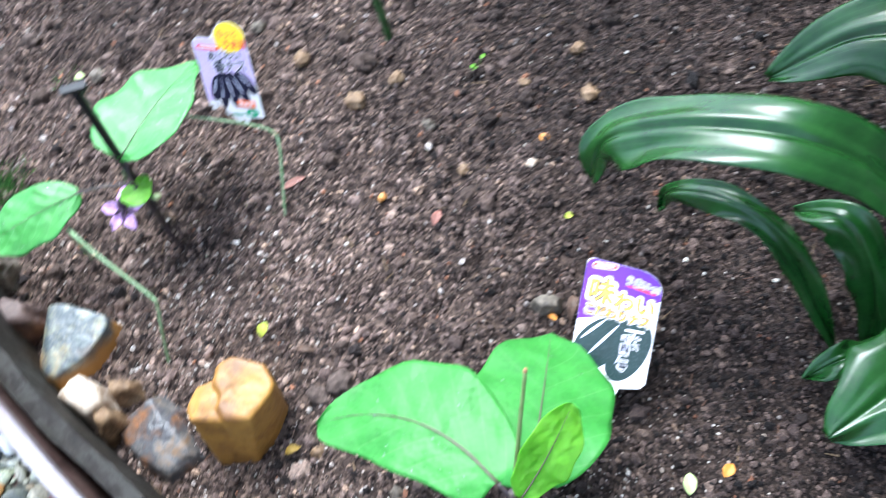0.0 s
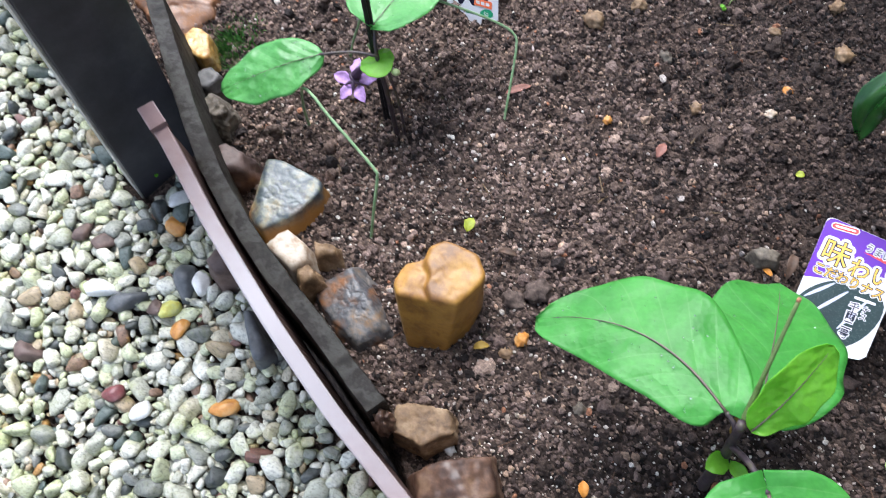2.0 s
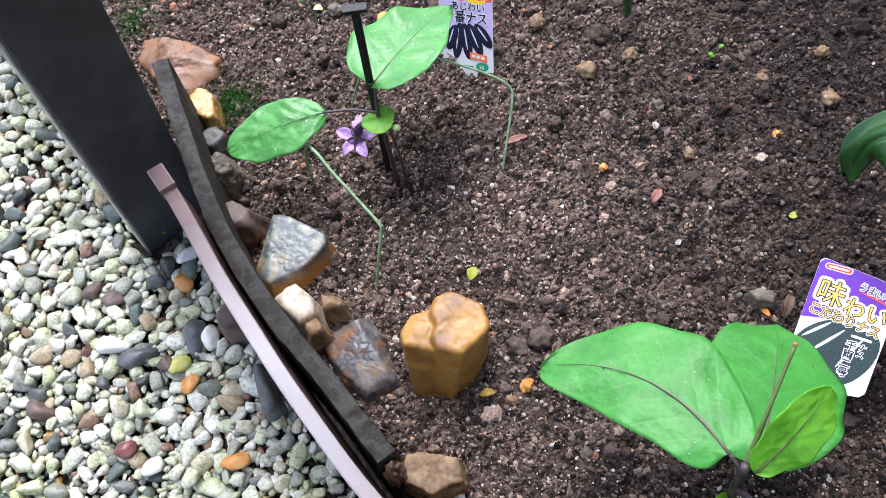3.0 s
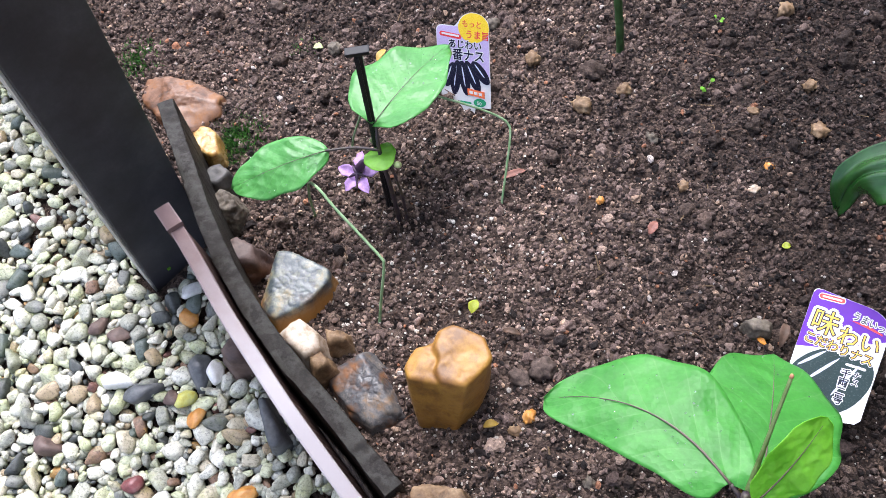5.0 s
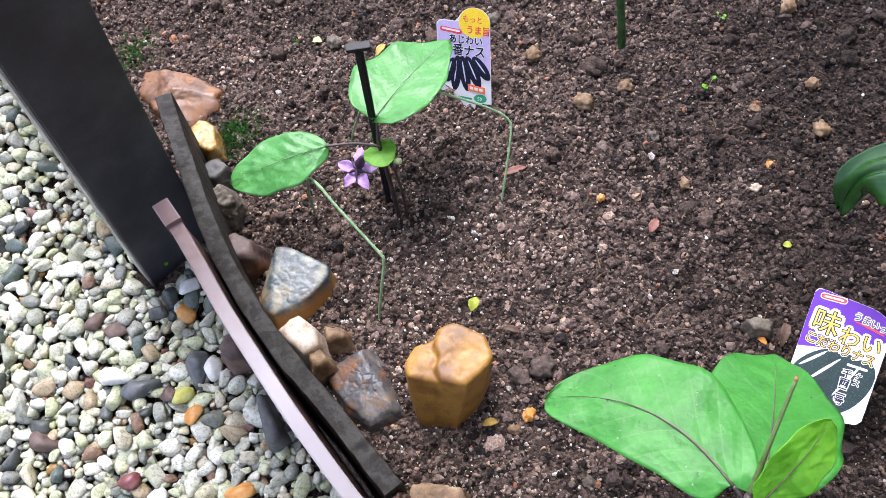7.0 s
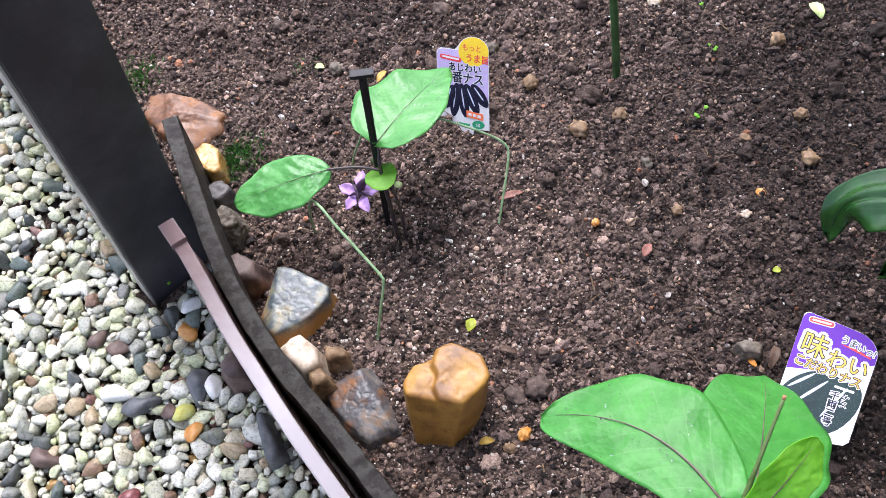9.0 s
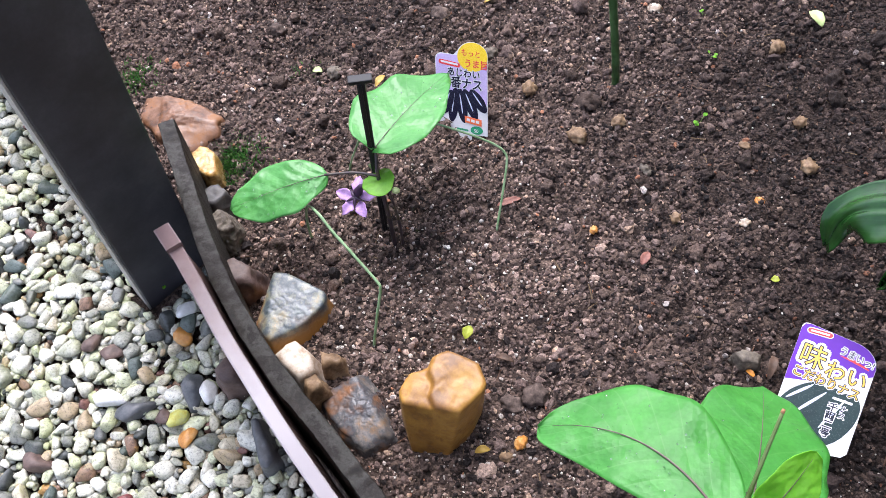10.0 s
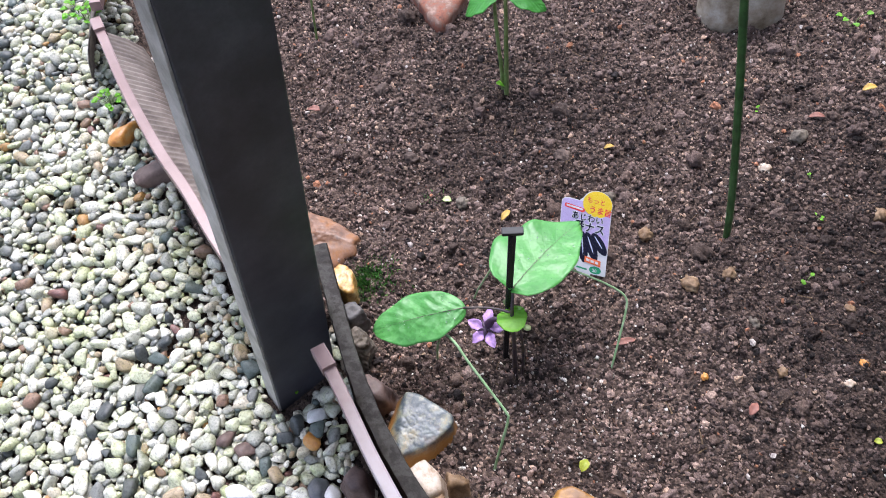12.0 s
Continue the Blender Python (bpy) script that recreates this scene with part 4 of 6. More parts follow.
lf, sh = leaf("leaf", flowering, (-0.366, 0.367, 0.084), (-0.456, 0.329, 0.060), 0.055, (0.05, -0.25, 1), M_LEAFWET, "bright green oval leaf with rain drops", 0.06, 0.0, -0.06, 0.05, 1, 0.47, 0.58, M_RIB, 0.0004, crinkle=0.0014)
droplets(lf, sh, 50, 1, 0.0009)
lf, sh = leaf("leaf", flowering, (-0.322, 0.388, 0.106), (-0.276, 0.496, 0.096), 0.086, (-0.25, -0.45, 1), M_LEAFWET, "broad bright green leaf with rain drops", 0.05, 0.0, 0.08, 0.045, 2, 0.34, 0.58, M_RIB, 0.0004, point=0.80, lobe=0.05, crinkle=0.0016, skew=-0.14)
droplets(lf, sh, 70, 2, 0.0009)
lf, sh = leaf("leaf", flowering, (-0.328, 0.385, 0.071), (-0.309, 0.358, 0.076), 0.031, (0.15, -0.5, 1), M_LEAFYOUNG, "small round young leaf", 0.10, 0.0, 0.1, 0.03, 3, 0.5, 0.42)
part("petiole", tube("petiole", [(-0.316, 0.374, 0.055), (-0.322, 0.383, 0.065), (-0.332, 0.389, 0.078)], [0.0012, 0.0014, 0.0022], M_GREENSTEM, 12, 8), flowering, "pale green young shoot")
part("bud", quick_mesh("bud", ICO[3][0] * (0.004, 0.0032, 0.0032) + V(-0.302, 0.367, 0.072), ICO[3][1], M_BUD), flowering, "pale yellow-green bud")

flower = part("flower", tube("flower", [(-0.322, 0.374, 0.05), (-0.331, 0.377, 0.058), (-0.340, 0.378, 0.056), (-0.346, 0.377, 0.046)], [0.0014, 0.0015, 0.0028, 0.0050], M_CALYX, 16, 10), flowering, "nodding lilac flower with a dark calyx")
FC, FN = V(-0.347, 0.376, 0.037), unit((-0.20, -0.45, 0.85))
fx = unit(np.cross(FN, (0, 0, 1)))
fy = np.cross(FN, fx)
for i, a in enumerate((10, 78, 150, 222, 298)):
    d = math.cos(radians(a)) * fx + math.sin(radians(a)) * fy
    leaf("petal", flower, FC + d * 0.003, FC + d * (0.021 if i % 2 else 0.023) + FN * (0.004 if i < 3 else -0.003), 0.0115, FN, M_PETAL, "", 0.1, 0.0, 0.3, 0.10, 20 + i, 0.48, 0.8, None, 0, 8, 10)
for i in range(5):
    a = radians(45 + 72 * i)
    d = math.cos(a) * fx + math.sin(a) * fy
    part("sepal", tube("sepal", [FC + FN * 0.005, FC + d * 0.004 + FN * 0.006, FC + d * 0.011 + FN * (0.004 + 0.002 * (i % 2))], [0.0022, 0.0018, 0.0004], M_CALYX, 8, 6), flower, "dark pointed sepal")

# black plastic pin beside it
pin = thing("garden_pin", "black plastic garden pin with a flat head", "garden pin", (-0.331, 0.386, soil_at(-0.331, 0.386)))


def box_prism(name, base, top, xdir, ydir, bx, by, tx, ty, material, bevel=0.0006):
    base, top = V(*base), V(*top)
    bm = bmesh.new()
    r = []
    for c, hx, hy in ((base, bx, by), (top, tx, ty)):
        r.append([bm.verts.new(c + xdir * (sx * hx) + ydir * (sy * hy)) for sx, sy in ((-1, -1), (1, -1), (1, 1), (-1, 1))])
    for i in range(4):
        bm.faces.new((r[0][i], r[0][(i + 1) % 4], r[1][(i + 1) % 4], r[1][i]))
    bm.faces.new(r[0][::-1])
    bm.faces.new(r[1])
    bmesh.ops.recalc_face_normals(bm, faces=bm.faces)
    bmesh.ops.bevel(bm, geom=bm.edges[:], offset=bevel, segments=2, affect="EDGES", profile=0.6)
    me = bpy.data.meshes.new(name)
    bm.to_mesh(me)
    bm.free()
    me.materials.append(material)
    return me


px, py = unit((0.95, 0.3, 0)), unit((-0.3, 0.95, 0))
part("shaft", box_prism("shaft", (-0.331, 0.386, -0.05), (-0.3235, 0.390, 0.192), px, py, 0.0028, 0.0024, 0.0036, 0.0028, M_BLACK), pin)
part("head", box_prism("head", (-0.3235, 0.390, 0.190), (-0.3235, 0.390, 0.1945), px, py, 0.0098, 0.0038, 0.0104, 0.0042, M_BLACK, 0.0010), pin, "flat black head")
part("shaft_rib", box_prism("shaft_rib", (-0.331, 0.3835, -0.05), (-0.3235, 0.387, 0.188), px, py, 0.0012, 0.0014, 0.0014, 0.0016, M_BLACK, 0.0003), pin)

# green coated wires
hoop = thing("support_wire", "bent green coated wire pushed into the soil", "garden wire", (-0.306, 0.247, soil_at(-0.306, 0.247)), "support wires")
part("wire", tube("wire", [(-0.307, 0.245, -0.05), (-0.306, 0.247, -0.02), (-0.302, 0.262, 0.015), (-0.299, 0.277, 0.041), (-0.302, 0.282, 0.047), (-0.320, 0.295, 0.055), (-0.350, 0.316, 0.068), (-0.367, 0.330, 0.073), (-0.386, 0.347, 0.056), (-0.398, 0.356, 0.01), (-0.402, 0.36, -0.04)],
                  [0.0014] * 4, M_WIRE, 90, 8, 0.10, 3), hoop)
hoop = thing("support_wire", "thin green coated wire arched over the soil", "garden wire", (-0.214, 0.394, soil_at(-0.214, 0.394)), "support wires")
part("wire", tube("wire", [(-0.215, 0.390, -0.05), (-0.214, 0.394, -0.018), (-0.212, 0.418, 0.010), (-0.211, 0.442, 0.034), (-0.215, 0.450, 0.043), (-0.229, 0.452, 0.052), (-0.255, 0.448, 0.068), (-0.285, 0.446, 0.080), (-0.320, 0.450, 0.085), (-0.350, 0.455, 0.065), (-0.371, 0.449, 0.02), (-0.382, 0.445, -0.013), (-0.386, 0.444, -0.05)],
                  [0.0012] * 4, M_WIRE, 90, 8, 0.10, 4), hoop)

# ---- seedling with the large leaves ----
big = thing("eggplant_seedling", "eggplant seedling with large flat green leaves", "plant", (0.003, 0.092, soil_at(0.003, 0.092)))
part("stem", tube("stem", [(0.003, 0.092, -0.04), (0.002, 0.092, 0.02), (0.000, 0.090, 0.08), (-0.001, 0.094, 0.135)], [0.0048, 0.0042, 0.0036, 0.003], M_STEM, 24, 12, 0.07, 5), big, "dark purple-brown stem")
stub = part("cut_stem", tube("cut_stem", [(0.0, 0.094, 0.125), (0.004, 0.118, 0.165), (0.010, 0.147, 0.208)], [0.0026, 0.0014, 0.0012], M_GREENSTEM, 20, 10, 0.06, 6), big, "olive cut stem end")
part("cut_face", tube("cut_face", [(0.0099, 0.1466, 0.2074), (0.0102, 0.1478, 0.2092)], [0.00135, 0.0011], M_CUT, 4, 10), stub, "dry brown cut face")
part("petiole", tube("petiole", [(-0.001, 0.092, 0.118), (-0.004, 0.096, 0.126), (-0.010, 0.101, 0.1305)], [0.0026, 0.002, 0.0014], M_STEM, 10, 8), big, "purple leaf stalk")
lf, sh = leaf("leaf", big, (-0.010, 0.101, 0.130), (-0.138, 0.153, 0.096), 0.083, (0.06, -0.02, 1), M_LEAF, "large flat bright green leaf", 0.06, 0.0, -0.06, 0.036, 4, 0.42, 0.50, M_RIB, 0.0010, 26, 46, 0.14, 0.48, 0.09, 0.0011, 0.15, -0.3)
droplets(lf, sh, 90, 3, 0.0008)
part("petiole", tube("petiole", [(0.001, 0.094, 0.10), (0.004, 0.108, 0.112), (0.008, 0.124, 0.118)], [0.0026, 0.0022, 0.0018], M_STEM, 10, 8), big, "purple leaf stalk")
lf, sh = leaf("leaf", big, (0.012, 0.114, 0.118), (0.031, 0.233, 0.057), 0.102, (0.12, 0.3, 1), M_LEAF, "large rounded green leaf", 0.06, 0.0, -0.05, 0.036, 5, 0.44, 0.52, M_RIB, 0.0007, 26, 40, point=0.62, lobe=0.12, crinkle=0.0011)
droplets(lf, sh, 25, 5, 0.0007)
lf, sh = leaf("leaf", big, (0.004, 0.090, 0.138), (0.037, 0.136, 0.180), 0.036, (0.35, -0.7, 1.0), M_LEAFYOUNG, "crinkled young yellow-green leaf", 0.06, 0.0, 0.15, 0.06, 6, 0.5, 0.5, M_RIB, 0.0006, 34, 50, crinkle=0.0011)
part("petiole", tube("petiole", [(0.000, 0.090, 0.10), (0.008, 0.074, 0.122), (0.018, 0.056, 0.131)], [0.0026, 0.0022, 0.0018], M_STEM, 12, 8), big, "purple leaf stalk")
lf, sh = leaf("leaf", big, (0.018, 0.056, 0.131), (0.052, -0.036, 0.105), 0.104, (0, -0.1, 1), M_LEAF, "broad green leaf", 0.05, 0.0, -0.05, 0.03, 7, 0.36, 0.5, M_RIB, 0.0012, 26, 40, lobe=0.14, crinkle=0.0013)
droplets(lf, sh, 50, 7, 0.0008)
leaf("leaf", big, (0.002, 0.088, 0.078), (-0.012, 0.076, 0.084), 0.015, (0, -0.3, 1), M_LEAFYOUNG, "tiny new leaf", 0.1, 0.0, 0.2, 0.05, 8, 0.5, 0.6, None, 0, 8, 10)
leaf("leaf", big, (0.004, 0.086, 0.078), (0.016, 0.072, 0.082), 0.010, (0, -0.3, 1), M_LEAFYOUNG, "tiny new leaf", 0.1, 0.0, 0.2, 0.05, 9, 0.5, 0.6, None, 0, 8, 10)
leaf("leaf", big, (0.000, 0.098, 0.095), (0.004, 0.113, 0.110), 0.007, (0, -0.7, 1), M_STRAW, "withered yellow leaflet", 0.1, 0.0, 0.3, 0.05, 10, 0.5, 0.6, None, 0, 8, 10)

# ---- plant labels ----
def outline_points(kind):
    if kind == "bump":
        pts = [(0, 0), (0.062, 0), (0.062, 0.078)]
        pts += [(0.044 + 0.0185 * math.cos(a), 0.0835 + 0.0155 * math.sin(a)) for a in np.linspace(-0.1, 2.75, 16)]
        pts += [(0.022, 0.085), (0.010, 0.086)] + [(0.006 + 0.006 * math.cos(a), 0.080 + 0.006 * math.sin(a)) for a in np.linspace(1.6, math.pi, 6)]
        return pts
    pts = [(0, 0.014), (0.020, 0.006), (0.024, 0.000), (0.040, 0.000), (0.042, 0.007), (0.058, 0.010), (0.0615, 0.014), (0.0625, 0.085)]
    pts += [(0.0625 - 0.022 * (1 - math.cos(a)), 0.085 + 0.018 * math.sin(a)) for a in np.linspace(0.1, 1.45, 10)]
    return pts + [(0.006, 0.1065)] + [(0.004 + 0.004 * math.cos(a), 0.1025 + 0.004 * math.sin(a)) for a in np.linspace(1.7, math.pi, 5)]


def slab(name, pts, z0, z1, m, material):
    """A flat piece of card or print: outline pts, from z0 to z1, in the frame m."""
    n = len(pts)
    verts = [m @ Vector((x, y, z0)) for x, y in pts] + [m @ Vector((x, y, z1)) for x, y in pts]
    faces = [tuple(range(n))[::-1], tuple(range(n, 2 * n))] + [(i, (i + 1) % n, n + (i + 1) % n, n + i) for i in range(n)]
    return fix_normals(mesh_of(name, verts, faces, material, False))


def oval(cx, cy, rx, ry, n=20, turn=0.0):
    c, s = math.cos(turn), math.sin(turn)
    return [(cx + c * rx * math.cos(a) - s * ry * math.sin(a), cy + s * rx * math.cos(a) + c * ry * math.sin(a)) for a in np.linspace(0, 2 * math.pi, n, endpoint=False)]


def pill(x0, y0, x1, y1, slant=0.0, n=6):
    r = (y1 - y0) / 2
    pts = [(x1 - r + r * math.cos(a), y0 + r + slant + r * math.sin(a)) for a in np.linspace(-1.57, 1.57, n)]
    return pts + [(x0 + r + r * math.cos(a), y0 + r + r * math.sin(a)) for a in np.linspace(1.57, 4.71, n)]


def lettering(name, text, x, y, size, turn, m, z, material, bold=0.0, squeeze=1.0):
    """Words as a thin flat mesh at (x, y) in the frame m."""
    cu = bpy.data.curves.new(name, "FONT")
    cu.body, cu.size, cu.offset, cu.resolution_u, cu.extrude = text, size, bold * size, 2, 0.00004
    tmp = new("draft", cu)
    me = bpy.data.meshes.new_from_object(tmp.evaluated_get(bpy.context.evaluated_depsgraph_get()))
    bpy.data.objects.remove(tmp)
    bpy.data.curves.remove(cu)
    me.transform(m @ pose(x, y, z, 0, 0, turn) @ Matrix.Diagonal((squeeze, 1, 1, 1)))
    me.materials.clear()
    me.materials.append(material)
    me.name = name
    return me


def halo(text, x, y, size, turn, m, z, material, wide, squeeze=1.0):
    """The broad rim round words: the words laid several times about their place, as one mesh."""
    bm = bmesh.new()
    for k in range(12):
        a = 2 * math.pi * k / 12
        me = lettering("rim", text, x + wide * size * math.cos(a), y + wide * size * math.sin(a), size, turn, m, z + 0.000003 * k, material, 0.01, squeeze)
        bm.from_mesh(me)
        bpy.data.meshes.remove(me)
    me = bpy.data.meshes.new("lettering_outline")
    bm.to_mesh(me)
    bm.free()
    me.materials.append(material)
    return me


def frame_of(tl, xdir, down, height):
    """The frame of a card with its lower left corner at the origin."""
    x = Vector(xdir).normalized()
    y = -Vector(down).normalized()
    z = x.cross(y).normalized()
    y = z.cross(x)
    o = Vector(tl) - y * height
    return Matrix(((x[0], y[0], z[0], o[0]), (x[1], y[1], z[1], o[1]), (x[2], y[2], z[2], o[2]), (0, 0, 0, 1)))


fa = frame_of((-0.3085, 0.565, 0.052), (0.063, -0.013, 0.015), (-0.001, -0.049, -0.076), 0.086)
card = thing("plant_label", "lilac and white plastic plant label stuck in soil", "plant label", tuple(fa @ Vector((0.031, 0, 0))), "plant labels")
part("card", slab("card", outline_points("bump"), -0.0004, 0.0, fa, M_TAGWHITE), card)
part("spike", slab("spike", [(0.018, 0.002), (0.026, -0.035), (0.036, -0.035), (0.044, 0.002)], -0.0005, -0.0001, fa, M_TAGWHITE), card, "white spike of the label")
part("print_ground", slab("print_ground", [(0.0006, 0.020), (0.0614, 0.034), (0.0614, 0.078), (0.030, 0.0845), (0.022, 0.0845), (0.008, 0.0852), (0.0025, 0.084), (0.0006, 0.079)], 0.0, 0.0001, fa, M_LILAC), card, "lilac printed ground")
part("print_disc", slab("print_disc", [p for p in oval(0.0445, 0.0835, 0.0178, 0.0152, 28)], 0.0001, 0.0002, fa, M_YELLOWPRINT), card, "yellow disc")
part("logo_bar", slab("logo_bar", pill(0.004, 0.0745, 0.030, 0.0795, -0.003), 0.0001, 0.0002, fa, M_REDPRINT), card, "red rounded bar")
part("logo_dashes", slab("logo_dashes", pill(0.0065, 0.0762, 0.0275, 0.0782, -0.0025), 0.0002, 0.00028, fa, M_TAGWHITE), card, "white bar")
part("lettering", lettering("lettering", "もっと", 0.031, 0.0852, 0.0078, -4, fa, 0.0003, M_REDPRINT, 0.012), card, "red letters")
part("lettering", lettering("lettering", "うま旨", 0.0345, 0.0738, 0.0093, -4, fa, 0.0003, M_REDPRINT, 0.018), card, "red letters")
for text, x, y, s in (("あじわい", 0.0135, 0.0635, 0.0100), ("番ナス", 0.0180, 0.0515, 0.0128)):
    part("lettering_outline", lettering("lettering_outline", text, x, y, s, -3, fa, 0.0002, M_TAGWHITE, 0.075), card, "white outline of letters")
    part("lettering", lettering("lettering", text, x, y, s, -3, fa, 0.0004, M_INK, 0.018), card, "black letters")
for i, (x, y, a, ln) in enumerate(((0.0215, 0.031, 1.42, 0.019), (0.0315, 0.031, 1.72, 0.019), (0.0415, 0.033, 2.0, 0.018), (0.051, 0.0375, 2.25, 0.015), (0.0145, 0.034, 1.2, 0.014))):
    z = 0.00015 + 0.00008 * i
    part("printed_eggplant", slab("printed_eggplant", oval(x, y, ln, 0.0062, 18, a), 0.0001, z, fa, M_INK), card, "dark printed eggplant")
    part("printed_glint", slab("printed_glint", oval(x - 0.0008, y + 0.002, ln * 0.6, 0.0008, 10, a), z, z + 0.00006, fa, M_GLINT), card, "pale streak")
part("print_box", slab("print_box", [(0.035, 0.0135), (0.055, 0.0105), (0.055, 0.0175), (0.035, 0.0205)], 0.0001, 0.0006, fa, M_ORANGEPRINT), card, "orange box")
for k in range(3):
    part("print_bar", slab("print_bar", [(0.0372 + 0.0055 * k, 0.0152 - 0.0008 * k), (0.0412 + 0.0055 * k, 0.0146 - 0.0008 * k), (0.0412 + 0.0055 * k, 0.0176 - 0.0008 * k), (0.0372 + 0.0055 * k, 0.0182 - 0.0008 * k)], 0.0006, 0.00066, fa, M_TAGWHITE), card, "white bar")
part("print_disc", slab("print_disc", oval(0.049, 0.0055, 0.0075, 0.0045, 20), 0.0001, 0.0002, fa, M_GREENPRINT), card, "green oval")
part("lettering", lettering("lettering", "50", 0.0455, 0.0032, 0.0055, -3, fa, 0.00026, M_TAGWHITE, 0.01), card, "white figures")
part("print_bar", slab("print_bar", pill(0.025, 0.0045, 0.039, 0.0065, -0.001), 0.0001, 0.0002, fa, M_GREENPRINT), card, "green bar")

fb = frame_of((0.0645, 0.301, 0.052), (0.056, -0.0165, 0.007), (-0.0195, -0.08, -0.029), 0.1065)
card = thing("plant_label", "violet and white plastic plant label leaning in soil", "plant label", tuple(fb @ Vector((0.031, -0.01, 0))), "plant labels")
part("card", slab("card", outline_points("slant"), -0.0004, 0.0, fb, M_TAGWHITE), card)
part("spike", slab("spike", [(0.025, 0.002), (0.029, -0.033), (0.034, -0.033), (0.039, 0.002)], -0.0005, -0.0001, fb @ Matrix.Translation((0, 0.002, 0)) @ Matrix.Rotation(radians(60), 4, "X") @ Matrix.Translation((0, -0.002, 0)), M_TAGWHITE), card, "white spike of the label")
vio = [(0.0001, 0.056), (0.030, 0.063), (0.0623, 0.080), (0.0623, 0.086)] + [(0.0623 - 0.022 * (1 - math.cos(a)), 0.0849 + 0.0179 * math.sin(a)) for a in np.linspace(0.1, 1.45, 10)] + [(0.006, 0.1063), (0.0022, 0.1055), (0.0001, 0.102)]
part("print_ground", slab("print_ground", vio, 0.0, 0.0001, fb, M_VIOLET), card, "violet printed ground")
part("logo_bar", slab("logo_bar", pill(0.0045, 0.0985, 0.0255, 0.1040, 0.0005), 0.0001, 0.00018, fb, M_TAGWHITE), card, "white rounded bar")
part("logo_bar", slab("logo_bar", pill(0.0052, 0.0992, 0.0248, 0.1033, 0.0005), 0.00018, 0.00026, fb, M_REDPRINT), card, "red rounded bar")
part("logo_dashes", slab("logo_dashes", pill(0.0075, 0.1005, 0.0225, 0.1020, 0.0005), 0.00026, 0.0003, fb, M_TAGWHITE), card, "white bar")
for i, (x, y, a, ln, w) in enumerate(((0.0165, 0.046, 0.80, 0.020, 0.0088), (0.026, 0.039, 0.92, 0.027, 0.0118), (0.0445, 0.0365, 1.15, 0.026, 0.0140))):
    z = 0.00012 + 0.00006 * i
    part("printed_eggplant", slab("printed_eggplant", oval(x, y, ln, w, 24, a), 0.0001, z, fb, M_INKGREEN), card, "dark printed eggplant")
    part("printed_glint", slab("printed_glint", oval(x - 0.0022, y + 0.004, ln * 0.62, 0.0012, 16, a), z, z + 0.00006, fb, M_GLINT), card, "pale streak")
for text, x, y, s, t in (("味", 0.0045, 0.0735, 0.0215, -3), ("わい", 0.0265, 0.0690, 0.0165, -3)):
    part("lettering_outline", halo(text, x, y, s, t, fb, 0.00034, M_TAGWHITE, 0.14), card, "white outline of letters")
    part("lettering_outline", halo(text, x, y, s, t, fb, 0.00046, M_INK, 0.03), card, "thin dark outline of letters")
    part("lettering", lettering("lettering", text, x, y, s, t, fb, 0.00058, M_GOLD, 0.0), card, "gold letters")
part("lettering_outline", halo("こだわりナス", 0.0035, 0.0625, 0.0098, -5, fb, 0.00034, M_TAGWHITE, 0.12, 0.92), card, "white outline of letters")
part("lettering_outline", halo("こだわりナス", 0.0035, 0.0625, 0.0098, -5, fb, 0.00046, M_INK, 0.06, 0.92), card, "thin dark outline of letters")
part("lettering", lettering("lettering", "こだわりナス", 0.0035, 0.0625, 0.0098, -5, fb, 0.00058, M_GOLD, 0.0, 0.92), card, "gold letters")
part("lettering_outline", halo("うまいっ!", 0.0325, 0.0905, 0.0078, -10, fb, 0.00034, M_TAGWHITE, 0.09, 0.85), card, "white outline of letters")
part("lettering", lettering("lettering", "うまいっ!", 0.0325, 0.0905, 0.0078, -10, fb, 0.0005, M_INK, 0.012, 0.85), card, "dark letters")
part("print_stroke", slab("print_stroke", [(0.033, 0.0885), (0.058, 0.0835), (0.058, 0.0847), (0.045, 0.0885)], 0.0001, 0.0003, fb, M_REDPRINT), card, "red brush stroke")
part("print_bar", slab("print_bar", pill(0.039, 0.0525, 0.0545, 0.0545, 0.0), 0.0001, 0.0004, fb, M_TAGWHITE), card, "white rounded bar")
for k, ch in enumerate("千両二号"):
    part("lettering_outline", lettering("lettering_outline", ch, 0.0375, 0.0432 - 0.0072 * k, 0.0078, 0, fb, 0.00034, M_TAGWHITE, 0.10), card, "white outline of letters")
    part("lettering", lettering("lettering", ch, 0.0375, 0.0432 - 0.0072 * k, 0.0078, 0, fb, 0.0005, M_INK, 0.02), card, "dark letters")
for k, ch in enumerate("ナス"):
    part("lettering_outline", lettering("lettering_outline", ch, 0.0465, 0.0448 - 0.0056 * k, 0.0058, 0, fb, 0.00034, M_TAGWHITE, 0.10), card, "white outline of letters")
    part("lettering", lettering("lettering", ch, 0.0465, 0.0448 - 0.0056 * k, 0.0058, 0, fb, 0.0005, M_INK, 0.02), card, "dark letters")

# ---- plant with long glossy leaves ----
strap = thing("broad_leaf_plant", "clump of long dark glossy arching leaves", "plant", (0.29, 0.235, soil_at(0.29, 0.235)))


